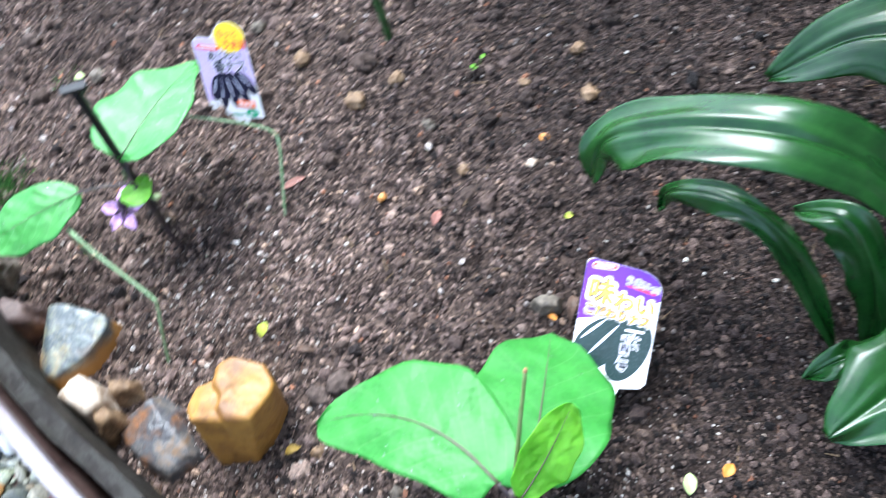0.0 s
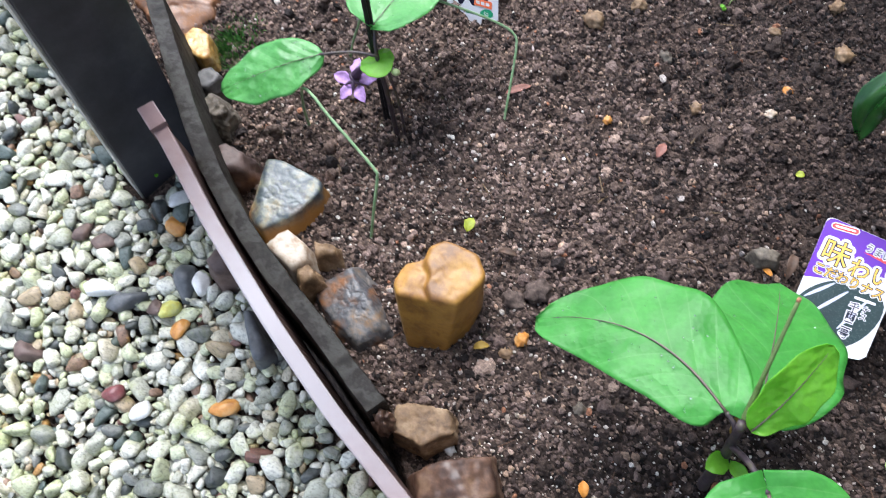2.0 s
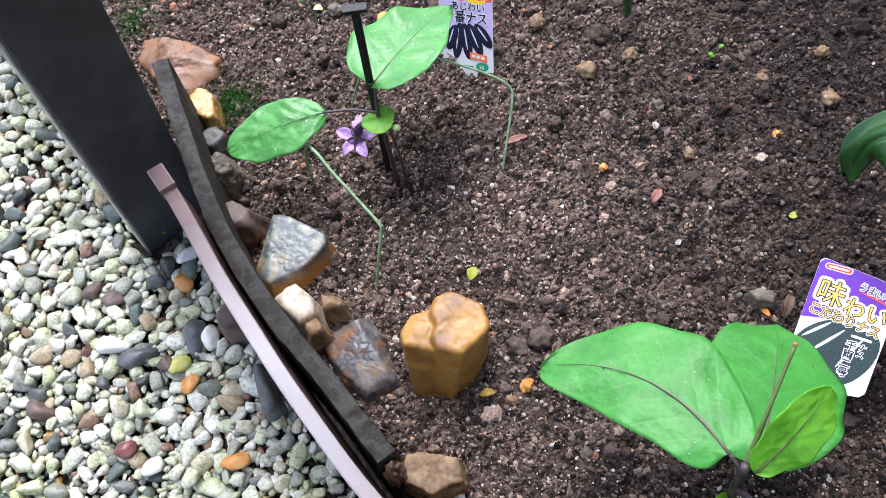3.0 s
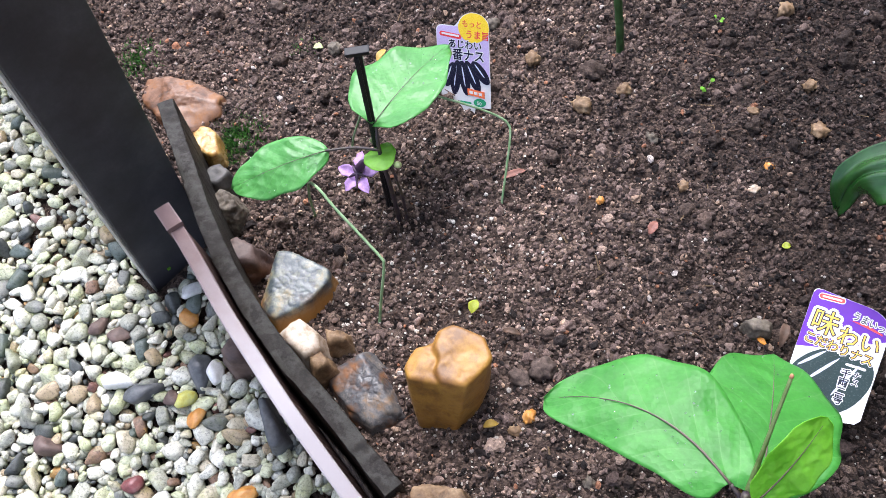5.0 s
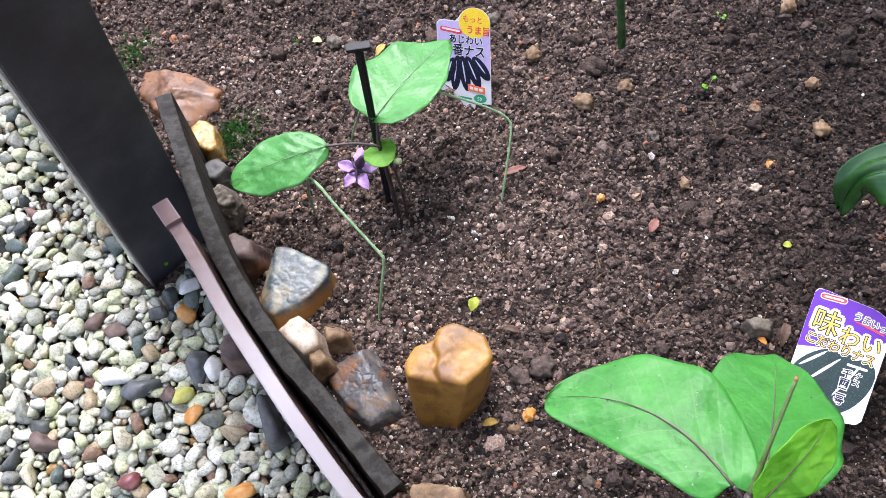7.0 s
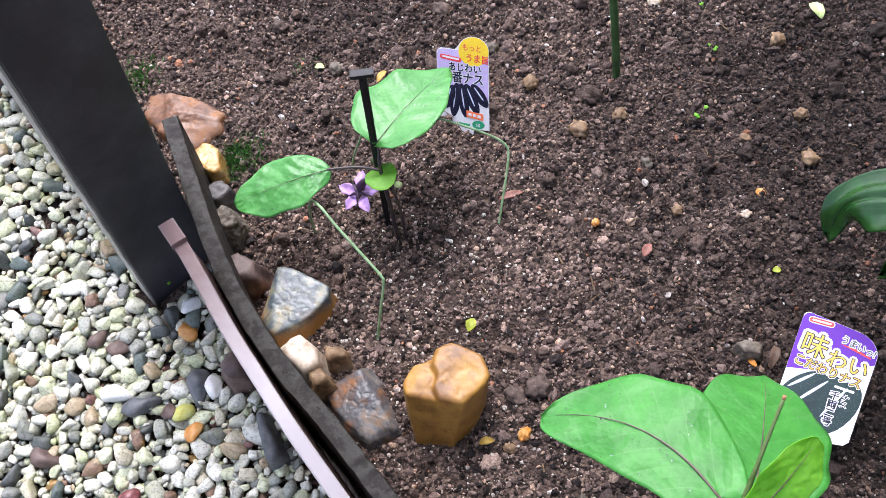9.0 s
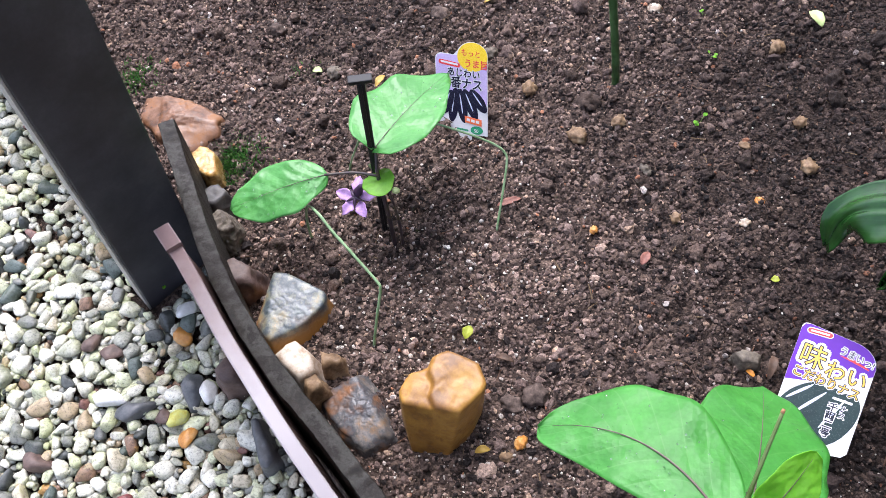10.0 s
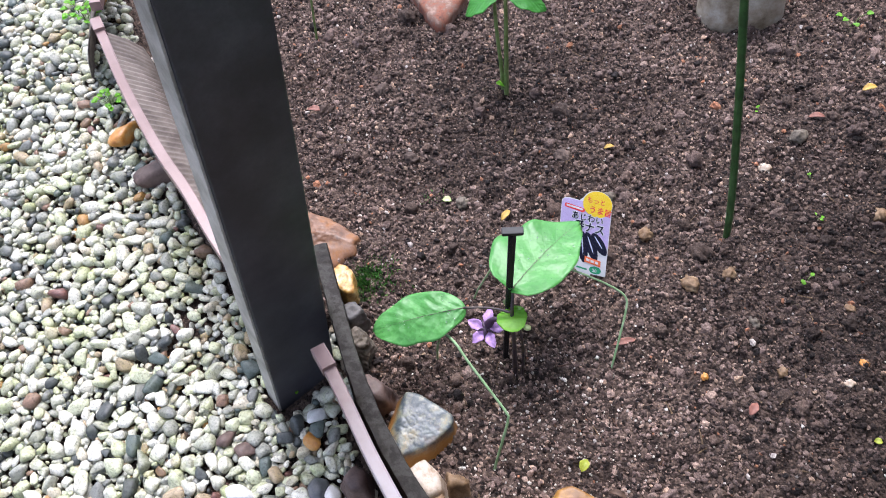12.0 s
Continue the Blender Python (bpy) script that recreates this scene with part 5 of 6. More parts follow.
def strap_leaf(pts, width, face, seed, label="dark glossy arching leaf", tipw=0.35):
    """A long leaf along a smooth line, with lengthwise pleats."""
    rng = np.random.RandomState(seed)
    n, k = 60, 33
    C = curve_points(pts, n)
    T = np.gradient(C, axis=0)
    T /= np.linalg.norm(T, axis=1)[:, None]
    verts, uvs = [], []
    for i in range(n):
        v = i / (n - 1)
        w = width / 2 * min(1.0, (0.04 + v / 0.4)) ** 0.8 * max(0.02, min(1.0, (1 - v) / 0.3)) ** 0.6
        s = unit(np.cross(T[i], V(*face)))
        u3 = np.cross(s, T[i])
        for j in range(k):
            u = 2 * j / (k - 1) - 1
            pleat = w * (0.045 * math.cos(u * 6.5 + 1.2 * math.sin(4 * v + seed)) + 0.006 * math.cos(u * 19 + seed + 2 * math.sin(6 * v))) * min(1, 6 * v) + 0.0022 * math.sin(9 * v + 4 * u + seed) + 0.004 * math.sin(v * 15 + seed + 2 * u) * abs(u)
            verts.append(C[i] + s * (u * w * (1 + 0.05 * math.sin(23 * v + seed * 2))) + u3 * (pleat - 0.16 * w * u * u - 0.16 * w * math.exp(-(u / 0.12) ** 2)))
            uvs.append((j / (k - 1), v))
    verts = np.array(verts)
    G = verts.reshape(n, k, 3)
    N = np.cross(np.gradient(G, axis=0), np.gradient(G, axis=1)).reshape(-1, 3)
    N /= np.maximum(1e-9, np.linalg.norm(N, axis=1))[:, None]
    n0 = len(verts)
    allv = np.vstack([verts, verts - N * 0.0006])
    faces = []
    for i in range(n - 1):
        for j in range(k - 1):
            a, b, c, d = i * k + j, i * k + j + 1, (i + 1) * k + j + 1, (i + 1) * k + j
            faces += [(a, b, c, d), (d + n0, c + n0, b + n0, a + n0)]
    ring = [j for j in range(k)] + [i * k + k - 1 for i in range(1, n)] + [(n - 1) * k + j for j in range(k - 2, -1, -1)] + [i * k for i in range(n - 2, 0, -1)]
    for a, b in zip(ring, ring[1:] + ring[:1]):
        faces.append((b, a, a + n0, b + n0))
    return part("leaf", fix_normals(mesh_of("leaf", allv, faces, M_STRAP, True, uvs + uvs)), strap, label)


strap_leaf([(0.288, 0.235, -0.02), (0.312, 0.262, 0.09), (0.258, 0.287, 0.172), (0.197, 0.303, 0.204), (0.136, 0.325, 0.193), (0.096, 0.341, 0.168), (0.073, 0.347, 0.143), (0.068, 0.341, 0.105)], 0.058, (0.05, -0.15, 1), 1)
strap_leaf([(0.27, 0.225, -0.02), (0.245, 0.245, 0.03), (0.222, 0.266, 0.075), (0.196, 0.287, 0.108), (0.166, 0.311, 0.114), (0.132, 0.336, 0.092), (0.126, 0.345, 0.052)], 0.024, (-0.1, -0.4, 1), 2)
strap_leaf([(0.31, 0.26, -0.02), (0.37, 0.36, 0.10), (0.355, 0.43, 0.13), (0.295, 0.462, 0.115), (0.232, 0.468, 0.06)], 0.080, (-0.3, -0.4, 1), 3)
strap_leaf([(0.31, 0.26, -0.02), (0.40, 0.38, 0.10), (0.40, 0.50, 0.13), (0.36, 0.58, 0.10)], 0.06, (-0.3, 0.2, 1), 4)
strap_leaf([(0.295, 0.225, -0.02), (0.315, 0.205, 0.045), (0.275, 0.178, 0.066), (0.225, 0.150, 0.045)], 0.082, (0, -0.2, 1), 5)
strap_leaf([(0.30, 0.22, -0.02), (0.35, 0.16, 0.07), (0.36, 0.09, 0.08), (0.34, 0.03, 0.05)], 0.075, (-0.2, -0.2, 1), 6)
strap_leaf([(0.31, 0.24, -0.02), (0.41, 0.25, 0.10), (0.50, 0.23, 0.12), (0.57, 0.19, 0.07)], 0.075, (0.2, 0, 1), 7)
strap_leaf([(0.31, 0.25, -0.02), (0.42, 0.32, 0.10), (0.50, 0.38, 0.10), (0.55, 0.43, 0.05)], 0.07, (0.2, 0, 1), 8)
strap_leaf([(0.290, 0.24, -0.02), (0.284, 0.256, 0.03), (0.270, 0.274, 0.075), (0.246, 0.296, 0.105), (0.222, 0.318, 0.085)], 0.036, (-0.4, -0.3, 1), 9, "dark shaded leaf under the others")
strap_leaf([(0.285, 0.23, -0.02), (0.272, 0.222, 0.02), (0.250, 0.212, 0.035), (0.226, 0.206, 0.015)], 0.026, (0, -0.3, 1), 10)
strap_leaf([(0.295, 0.235, -0.02), (0.33, 0.25, 0.07), (0.355, 0.27, 0.09), (0.375, 0.30, 0.06)], 0.06, (-0.3, -0.2, 1), 11, "dark shaded leaf under the others")

# taller leaves added out of view to shade the soil on the right
rng = np.random.RandomState(77)
for i in range(18):
    a = radians(-80 + 12 * i + rng.uniform(-5, 5))
    reach, high = rng.uniform(0.18, 0.30), rng.uniform(0.22, 0.40)
    cx, cy = 0.385 + 0.05 * math.cos(a), 0.24 + 0.10 * math.sin(a)
    ux, uy = math.cos(a), math.sin(a)
    strap_leaf([(cx, cy, -0.02), (cx + 0.25 * reach * ux, cy + 0.25 * reach * uy, 0.65 * high), (cx + 0.6 * reach * ux, cy + 0.6 * reach * uy, high), (cx + reach * ux, cy + reach * uy, 0.7 * high)], rng.uniform(0.07, 0.10), (0.3 * ux, 0.3 * uy, 1), 30 + i, "tall dark glossy clump leaf added unseen for shade")

# ---- stakes and plants at the back ----
stake = thing("garden_stake", "thin dark green knobbly garden stake stuck in soil", "garden stake", (-0.118, 0.592, soil_at(-0.118, 0.592)))
part("pole", tube("pole", [(-0.117, 0.590, -0.06), (-0.118, 0.593, 0.02), (-0.140, 0.602, 0.18), (-0.176, 0.615, 0.40), (-0.225, 0.63, 0.70)], [0.0041, 0.0041, 0.0041, 0.0041], M_STAKE, 90, 12, 0.02, 7, 0.10), stake)

tall = thing("tall_seedling", "green seedling with two upright stems", "plant", (-0.430, 0.775, soil_at(-0.430, 0.775)))
part("stem", tube("stem", [(-0.428, 0.768, -0.03), (-0.430, 0.776, 0.03), (-0.434, 0.79, 0.10), (-0.437, 0.80, 0.20)], [0.0036, 0.0032, 0.0028, 0.002], M_GREENSTEM, 20, 10, 0.06, 8), tall, "pale green stem")
part("stem", tube("stem", [(-0.432, 0.772, -0.03), (-0.437, 0.780, 0.03), (-0.447, 0.79, 0.10), (-0.455, 0.80, 0.20)], [0.0030, 0.0028, 0.0024, 0.002], M_GREENSTEM, 20, 10, 0.06, 9), tall, "olive stem")
leaf("leaf", tall, (-0.443, 0.795, 0.145), (-0.492, 0.79, 0.112), 0.036, (0, -0.3, 1), M_LEAF, "green leaf", 0.08, 0.1, 0.1, 0.04, 31, 0.45, 0.7)
leaf("leaf", tall, (-0.436, 0.797, 0.145), (-0.384, 0.812, 0.122), 0.036, (0, -0.3, 1), M_LEAF, "green leaf", 0.08, 0.1, 0.1, 0.04, 32, 0.45, 0.7)
leaf("leaf", tall, (-0.432, 0.772, 0.015), (-0.440, 0.760, 0.028), 0.010, (0, -0.3, 1), M_LEAFYOUNG, "small shoot leaf", 0.1, 0.0, 0.2, 0.05, 33, 0.5, 0.6, None, 0, 8, 10)

thin = thing("thin_seedling", "thin pale green seedling stem in soil", "plant", (-0.735, 0.83, soil_at(-0.735, 0.83)))
part("stem", tube("stem", [(-0.735, 0.825, -0.03), (-0.736, 0.835, 0.04), (-0.738, 0.85, 0.14)], [0.002, 0.0018, 0.0015], M_GREENSTEM, 14, 8), thin)
leaf("leaf", thin, (-0.738, 0.85, 0.135), (-0.77, 0.865, 0.14), 0.02, (0, 0, 1), M_LEAF, "small green leaf", 0.1, 0.0, 0.1, 0.04, 34)


def sprout(x, y, size, n, seed, label, on_gravel=False, material=None):
    rng = np.random.RandomState(seed)
    z = float(gravel_z(x, y)) if on_gravel else soil_at(x, y)
    ob = thing("sprout", label, "sprout", (x, y, z), "sprouts")
    for i in range(n):
        a = rng.uniform(0, 6.28)
        r, h = size * rng.uniform(0.4, 1.0), size * rng.uniform(0.4, 1.0)
        tip = (x + r * math.cos(a), y + r * math.sin(a), z + h)
        root = (x + 0.2 * r * math.cos(a), y + 0.2 * r * math.sin(a), z - 0.006)
        midp = (x + 0.5 * r * math.cos(a), y + 0.5 * r * math.sin(a), z + 0.7 * h)
        part("stalk", tube("stalk", [root, midp, tip], [0.0006, 0.0005, 0.0004], M_GREENSTEM, 6, 6), ob)
        end = (tip[0] + 0.5 * size * math.cos(a), tip[1] + 0.5 * size * math.sin(a), tip[2] + 0.1 * size)
        leaf("leaf", ob, tip, end, size * 0.45, (0, 0, 1), material or M_LEAFYOUNG, "", 0.1, 0.1, 0.2, 0.05, seed + i, 0.5, 0.6, None, 0, 6, 8)


sprout(-0.025, 0.549, 0.010, 3, 51, "tiny bright green weed sprout in soil")
sprout(0.004, 0.990, 0.018, 4, 52, "small green seedling in soil")
sprout(-0.980, 0.636, 0.018, 12, 53, "green weed growing among gravel", True)
sprout(-1.118, 0.792, 0.022, 12, 54, "green weed growing among gravel", True)
sprout(-1.098, 0.778, 0.018, 10, 55, "green weed growing among gravel", True)
sprout(-0.800, 0.520, 0.010, 4, 56, "tiny weed at the edging", True)
sprout(-0.552, 0.300, 0.009, 3, 57, "tiny weed at the post", True)
sprout(-0.030, 0.700, 0.006, 3, 58, "tiny weed sprout in soil")
sprout(-0.020, 0.640, 0.008, 3, 59, "tiny weed sprout in soil")
sprout(-0.10, 0.80, 0.007, 3, 60, "tiny weed sprout in soil")


# ---- fallen bits ----
def fallen(x, y, length, width, turn, material, label, seed, lift=0.003, curl=0.15, group="fallen leaves"):
    a = radians(turn)
    dx, dy = math.cos(a) * length / 2, math.sin(a) * length / 2
    z = soil_at(x, y) + lift
    ob = thing("fallen_leaf", label, "fallen leaf", (x, y, z), group)
    leaf("blade", ob, (x - dx, y - dy, z), (x + dx, y + dy, z + 0.001), width, (0, 0, 1), material, "", curl, 0.0, 0.3, 0.05, seed, 0.5, 0.65, None, 0, 8, 12)


fallen(-0.2195, 0.272, 0.014, 0.010, 80, M_YELLOWLEAF, "small yellow-green fallen leaf on soil", 61, 0.006)
fallen(-0.182, 0.255, 0.018, 0.006, -8, M_DRYLEAF, "brown curled dry leaf on soil", 62, 0.003, 0.25)
fallen(-0.187, 0.167, 0.014, 0.007, 20, M_STRAW, "crumpled straw-yellow petal on soil", 63, 0.003, 0.3)
fallen(-0.066, 0.377, 0.016, 0.009, 70, M_PINKCHIP, "pinkish brown bark chip on soil", 64, 0.003)
fallen(-0.206, 0.424, 0.026, 0.008, 28, M_PINKCHIP, "reddish wood chip beside a wire", 65, 0.004, 0.05)
fallen(0.132, 0.130, 0.017, 0.010, 85, M_PALEGREEN, "pale green fallen petal on soil", 66, 0.003)
fallen(0.162, 0.139, 0.012, 0.009, 50, M_AMBER, "amber fallen petal on dark soil", 67, 0.003)
fallen(-0.085, 0.070, 0.013, 0.008, 100, M_AMBER, "orange fallen petal on dark soil", 68, 0.003)
fallen(0.089, 0.700, 0.026, 0.014, 120, M_PALEGREEN, "pale green fallen leaf on soil", 69, 0.006)
fallen(0.052, 0.283, 0.025, 0.008, 80, M_DRYLEAF, "dark dry leaf standing by a stone", 70, 0.006, 0.4)
fallen(0.035, 0.276, 0.010, 0.005, -40, M_AMBER, "orange leaf scrap beside a stone", 71, 0.003)
fallen(-0.684, 0.692, 0.022, 0.010, 5, M_PINKCHIP, "light brown bark chip on soil", 72, 0.004)
fallen(-0.275, 0.700, 0.014, 0.006, 30, M_STRAW, "yellow leaf scrap on dark soil", 73, 0.004)
fallen(-0.375, 0.560, 0.018, 0.008, 70, M_STRAW, "dry straw-yellow leaf scrap", 74, 0.005)
fallen(-0.455, 0.575, 0.012, 0.009, 0, M_PALEGREEN, "pale green leaf scrap on soil", 75, 0.003)
fallen(0.055, 0.375, 0.008, 0.007, 0, M_YELLOWLEAF, "yellow-green leaf scrap on soil", 76, 0.003)
fallen(-0.03, 0.80, 0.02, 0.009, 10, M_PINKCHIP, "reddish bark chip on dark soil", 77, 0.004)
fallen(0.03, 0.86, 0.02, 0.010, 30, M_STRAW, "yellow leaf scrap on dark soil", 78, 0.004)
fallen(0.09, 0.78, 0.024, 0.012, 60, M_STRAW, "yellow fallen leaf on dark soil", 79, 0.005)


ROOTS = ((-0.109, 0.231, -0.095, 0.249, 0.25), (-0.04, 0.273, -0.007, 0.256, 0.22), (-0.132, 0.409, -0.136, 0.387, 0.15), (-0.304, 0.419, -0.274, 0.415, -0.1), (-0.002, 0.498, 0.017, 0.493, 0.1), (-0.034, 0.6, -0.005, 0.595, -0.3))


def dry_root(x0, y0, x1, y1, bow, seed):
    """A thin bent rootlet that lies on the soil."""
    rng = np.random.RandomState(seed)
    line = []
    for k in range(6):
        f = k / 5
        x, y = x0 + (x1 - x0) * f - (y1 - y0) * bow * math.sin(math.pi * f), y0 + (y1 - y0) * f + (x1 - x0) * bow * math.sin(math.pi * f)
        line.append((x + rng.uniform(-0.0012, 0.0012), y + rng.uniform(-0.0012, 0.0012), soil_at(x, y) + 0.005 + 0.003 * math.sin(2.2 * math.pi * f + seed)))
    ob = new("dry_root", tube("dry_root", line, [0.0007, 0.0006, 0.0004], M_DRYLEAF, 24, 6, 0.1, seed))
    tagged(ob, "thin bent brown rootlet lying on soil", "root", "rootlets")


for k, ends in enumerate(ROOTS):
    dry_root(*ends, 81 + k)


# ---- clods, crumbs, perlite and gravel: the small pieces last ----
def scatter(dirs, tris, centres, sizes, seed, squash=0.8, jag=0.28):
    """Many small rough lumps as one mesh: each turned, stretched and jittered."""
    rng = np.random.RandomState(seed)
    n, k = len(centres), dirs.shape[-2]
    q = rng.normal(size=(n, 4))
    q /= np.linalg.norm(q, axis=1)[:, None]
    w, x, y, z = q.T
    R = np.stack([1 - 2 * (y * y + z * z), 2 * (x * y - w * z), 2 * (x * z + w * y), 2 * (x * y + w * z), 1 - 2 * (x * x + z * z), 2 * (y * z - w * x),
                  2 * (x * z - w * y), 2 * (y * z + w * x), 1 - 2 * (x * x + y * y)], 1).reshape(n, 3, 3)
    S = np.stack([rng.uniform(0.8, 1.35, n), rng.uniform(0.75, 1.1, n), rng.uniform(squash * 0.75, squash * 1.1, n)], 1) * sizes[:, None]
    base = dirs[None] if dirs.ndim == 2 else dirs[rng.randint(len(dirs), size=n)]
    P = base * (1 + jag * rng.uniform(-1, 1, (n, k)))[..., None] * S[:, None, :]
    P = np.einsum("nij,nkj->nki", R, P) + centres[:, None, :]
    F = tris[None] + (np.arange(n) * k)[:, None, None]
    return P.reshape(-1, 3), F.reshape(-1, 3)


def bed_points(n, seed, x0=-1.02, x1=0.55, y0=-0.06, y1=1.22, margin=0.012):
    rng = np.random.RandomState(seed)
    x, y = rng.uniform(x0, x1, n * 2), rng.uniform(y0, y1, n * 2)
    ok = edge_side(x, y) > margin
    return x[ok][:n], y[ok][:n], rng


OCTA = (np.array([(1, 0, 0), (-1, 0, 0), (0, 1, 0), (0, -1, 0), (0, 0, 1), (0, 0, -1)], float),
        np.array([(0, 2, 4), (2, 1, 4), (1, 3, 4), (3, 0, 4), (2, 0, 5), (1, 2, 5), (3, 1, 5), (0, 3, 5)]))
x, y, rng = bed_points(60000, 101, -0.9, 0.48, -0.04, 1.12)
size = np.exp(rng.normal(math.log(0.0013), 0.32, len(x))).clip(0.0007, 0.0026)
P, F = scatter(*OCTA, np.stack([x, y, fine_z(x, y) + size * 0.4 + rng.uniform(-0.0005, 0.0014, len(x))], 1), size, 102, 0.85, 0.38)
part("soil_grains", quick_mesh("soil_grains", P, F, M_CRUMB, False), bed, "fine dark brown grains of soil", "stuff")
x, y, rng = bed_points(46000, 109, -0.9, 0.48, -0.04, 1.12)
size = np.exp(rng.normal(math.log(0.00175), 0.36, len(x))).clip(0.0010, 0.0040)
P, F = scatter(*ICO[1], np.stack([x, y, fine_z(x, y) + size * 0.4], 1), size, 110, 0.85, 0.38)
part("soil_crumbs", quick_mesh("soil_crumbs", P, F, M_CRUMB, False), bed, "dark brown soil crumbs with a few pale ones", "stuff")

# clods: aggregates of several lumps, in a dozen shapes
KNOBBLY = np.array([ICO[2][0] * (1 + 0.42 * wobble(ICO[2][0] + 6.1 * i, 1.7, 2) + 0.40 * wobble(ICO[2][0] + 3.3 * i, 4.2, 2))[:, None] for i in range(12)])
x, y, rng = bed_points(2800, 103)
size = np.exp(rng.normal(math.log(0.0031), 0.36, len(x))).clip(0.0020, 0.0085)
P, F = scatter(KNOBBLY, ICO[2][1], np.stack([x, y, fine_z(x, y) + size * 0.15], 1), size, 104, 0.8, 0.12)
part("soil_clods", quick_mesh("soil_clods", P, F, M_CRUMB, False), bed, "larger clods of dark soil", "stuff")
M_LUMP = M_CRUMB.copy()
M_LUMP.name = "soil_lump"
for nd in list(M_LUMP.node_tree.nodes):
    if nd.bl_idname == "ShaderNodeNewGeometry":
        src = M_LUMP.node_tree.nodes.new("ShaderNodeObjectInfo")
        for ln in list(nd.outputs["Random Per Island"].links):
            M_LUMP.node_tree.links.new(src.outputs["Random"], ln.to_socket)
    elif nd.bl_idname == "ShaderNodeTexCoord":
        spot = M_LUMP.node_tree.nodes.new("ShaderNodeNewGeometry")
        for ln in list(nd.outputs["Object"].links):
            M_LUMP.node_tree.links.new(spot.outputs["Position"], ln.to_socket)
    elif nd.bl_idname == "ShaderNodeValToRGB" and nd.color_ramp.interpolation == "CONSTANT":
        for e in nd.color_ramp.elements:
            if e.position > 0.7:
                e.color = (0.17, 0.122, 0.10, 1)
            elif e.position < 0.3:
                e.color = (0.085, 0.061, 0.050, 1)
lump_meshes = [quick_mesh("soil_lump", ICO[3][0] * (1 + 0.45 * wobble(ICO[3][0] + 5 * i, 1.7, 2) + 0.45 * wobble(ICO[3][0] + 9 * i, 4.5, 3))[:, None] * V(1, 0.85, 0.75), ICO[3][1], M_LUMP) for i in range(8)]
x, y, rng = bed_points(120, 108, -0.45, 0.2, 0.05, 0.72)
for i in range(len(x)):
    r = float(np.clip(np.exp(rng.normal(math.log(0.0055), 0.30)), 0.0035, 0.011))
    ob = new("soil_lump", lump_meshes[i % 8])
    ob.parent = bed
    ob.matrix_basis = pose(x[i], y[i], float(fine_z(x[i], y[i])) + 0.15 * r, rng.uniform(0, 360), rng.uniform(0, 360), rng.uniform(0, 360)) @ Matrix.Diagonal((r, r, r, 1))

x, y, rng = bed_points(110, 118, -0.75, 0.18, 0.55, 1.02)
for i in range(len(x)):
    r = float(np.clip(np.exp(rng.normal(math.log(0.0068), 0.32)), 0.004, 0.014))
    ob = new("soil_lump", lump_meshes[i % 8])
    ob.parent = bed
    ob.matrix_basis = pose(x[i], y[i], float(fine_z(x[i], y[i])) + 0.15 * r, rng.uniform(0, 360), rng.uniform(0, 360), rng.uniform(0, 360)) @ Matrix.Diagonal((r, r, r, 1))

x, y, rng = bed_points(1700, 105)
cx, cy = [], []
for ax, ay, r, n in ((-0.27, 0.28, 0.06, 420), (-0.19, 0.10, 0.07, 500), (0.01, 0.07, 0.07, 450), (-0.23, 0.37, 0.05, 160), (-0.36, 0.40, 0.06, 120), (0.10, 0.12, 0.06, 160), (0.05, 0.055, 0.045, 350)):
    cx.append(rng.normal(ax, r, n))
    cy.append(rng.normal(ay, r, n))
x, y = np.concatenate([x, *cx]), np.concatenate([y, *cy])
ok = edge_side(x, y) > 0.012
x, y = x[ok], y[ok]
size = np.exp(rng.normal(math.log(0.00085), 0.45, len(x))).clip(0.0004, 0.0026)
P, F = scatter(*ICO[1], np.stack([x, y, fine_z(x, y) + 0.0010], 1), size, 106, 0.9, 0.2)
part("perlite_grains", quick_mesh("perlite_grains", P, F, M_PERLITE, False), bed, "white perlite grains in the soil", "stuff")

# bark fibres and rootlets
x, y, rng = bed_points(1100, 107)
vs, fs = [], []
for i in range(len(x)):
    a, ln, w = rng.uniform(0, 3.14), rng.uniform(0.004, 0.016), rng.uniform(0.0003, 0.001)
    c = V(x[i], y[i], float(fine_z(x[i], y[i])) + 0.0024)
    d = V(math.cos(a), math.sin(a), rng.uniform(-0.15, 0.15)) * ln / 2
    s = V(-math.sin(a), math.cos(a), 0) * w
    u = V(0, 0, w * 0.8)
    b = len(vs)
    vs += [c - d - s, c - d + s, c - d + u, c + d - s * 0.6, c + d + s * 0.6, c + d + u]
    fs += [(b, b + 2, b + 1), (b + 3, b + 4, b + 5), (b, b + 1, b + 4), (b, b + 4, b + 3), (b + 1, b + 2, b + 5), (b + 1, b + 5, b + 4), (b + 2, b, b + 3), (b + 2, b + 3, b + 5)]
part("bark_fibres", quick_mesh("bark_fibres", vs, fs, M_FIBRE, False), bed, "thin brown bark fibres", "stuff")

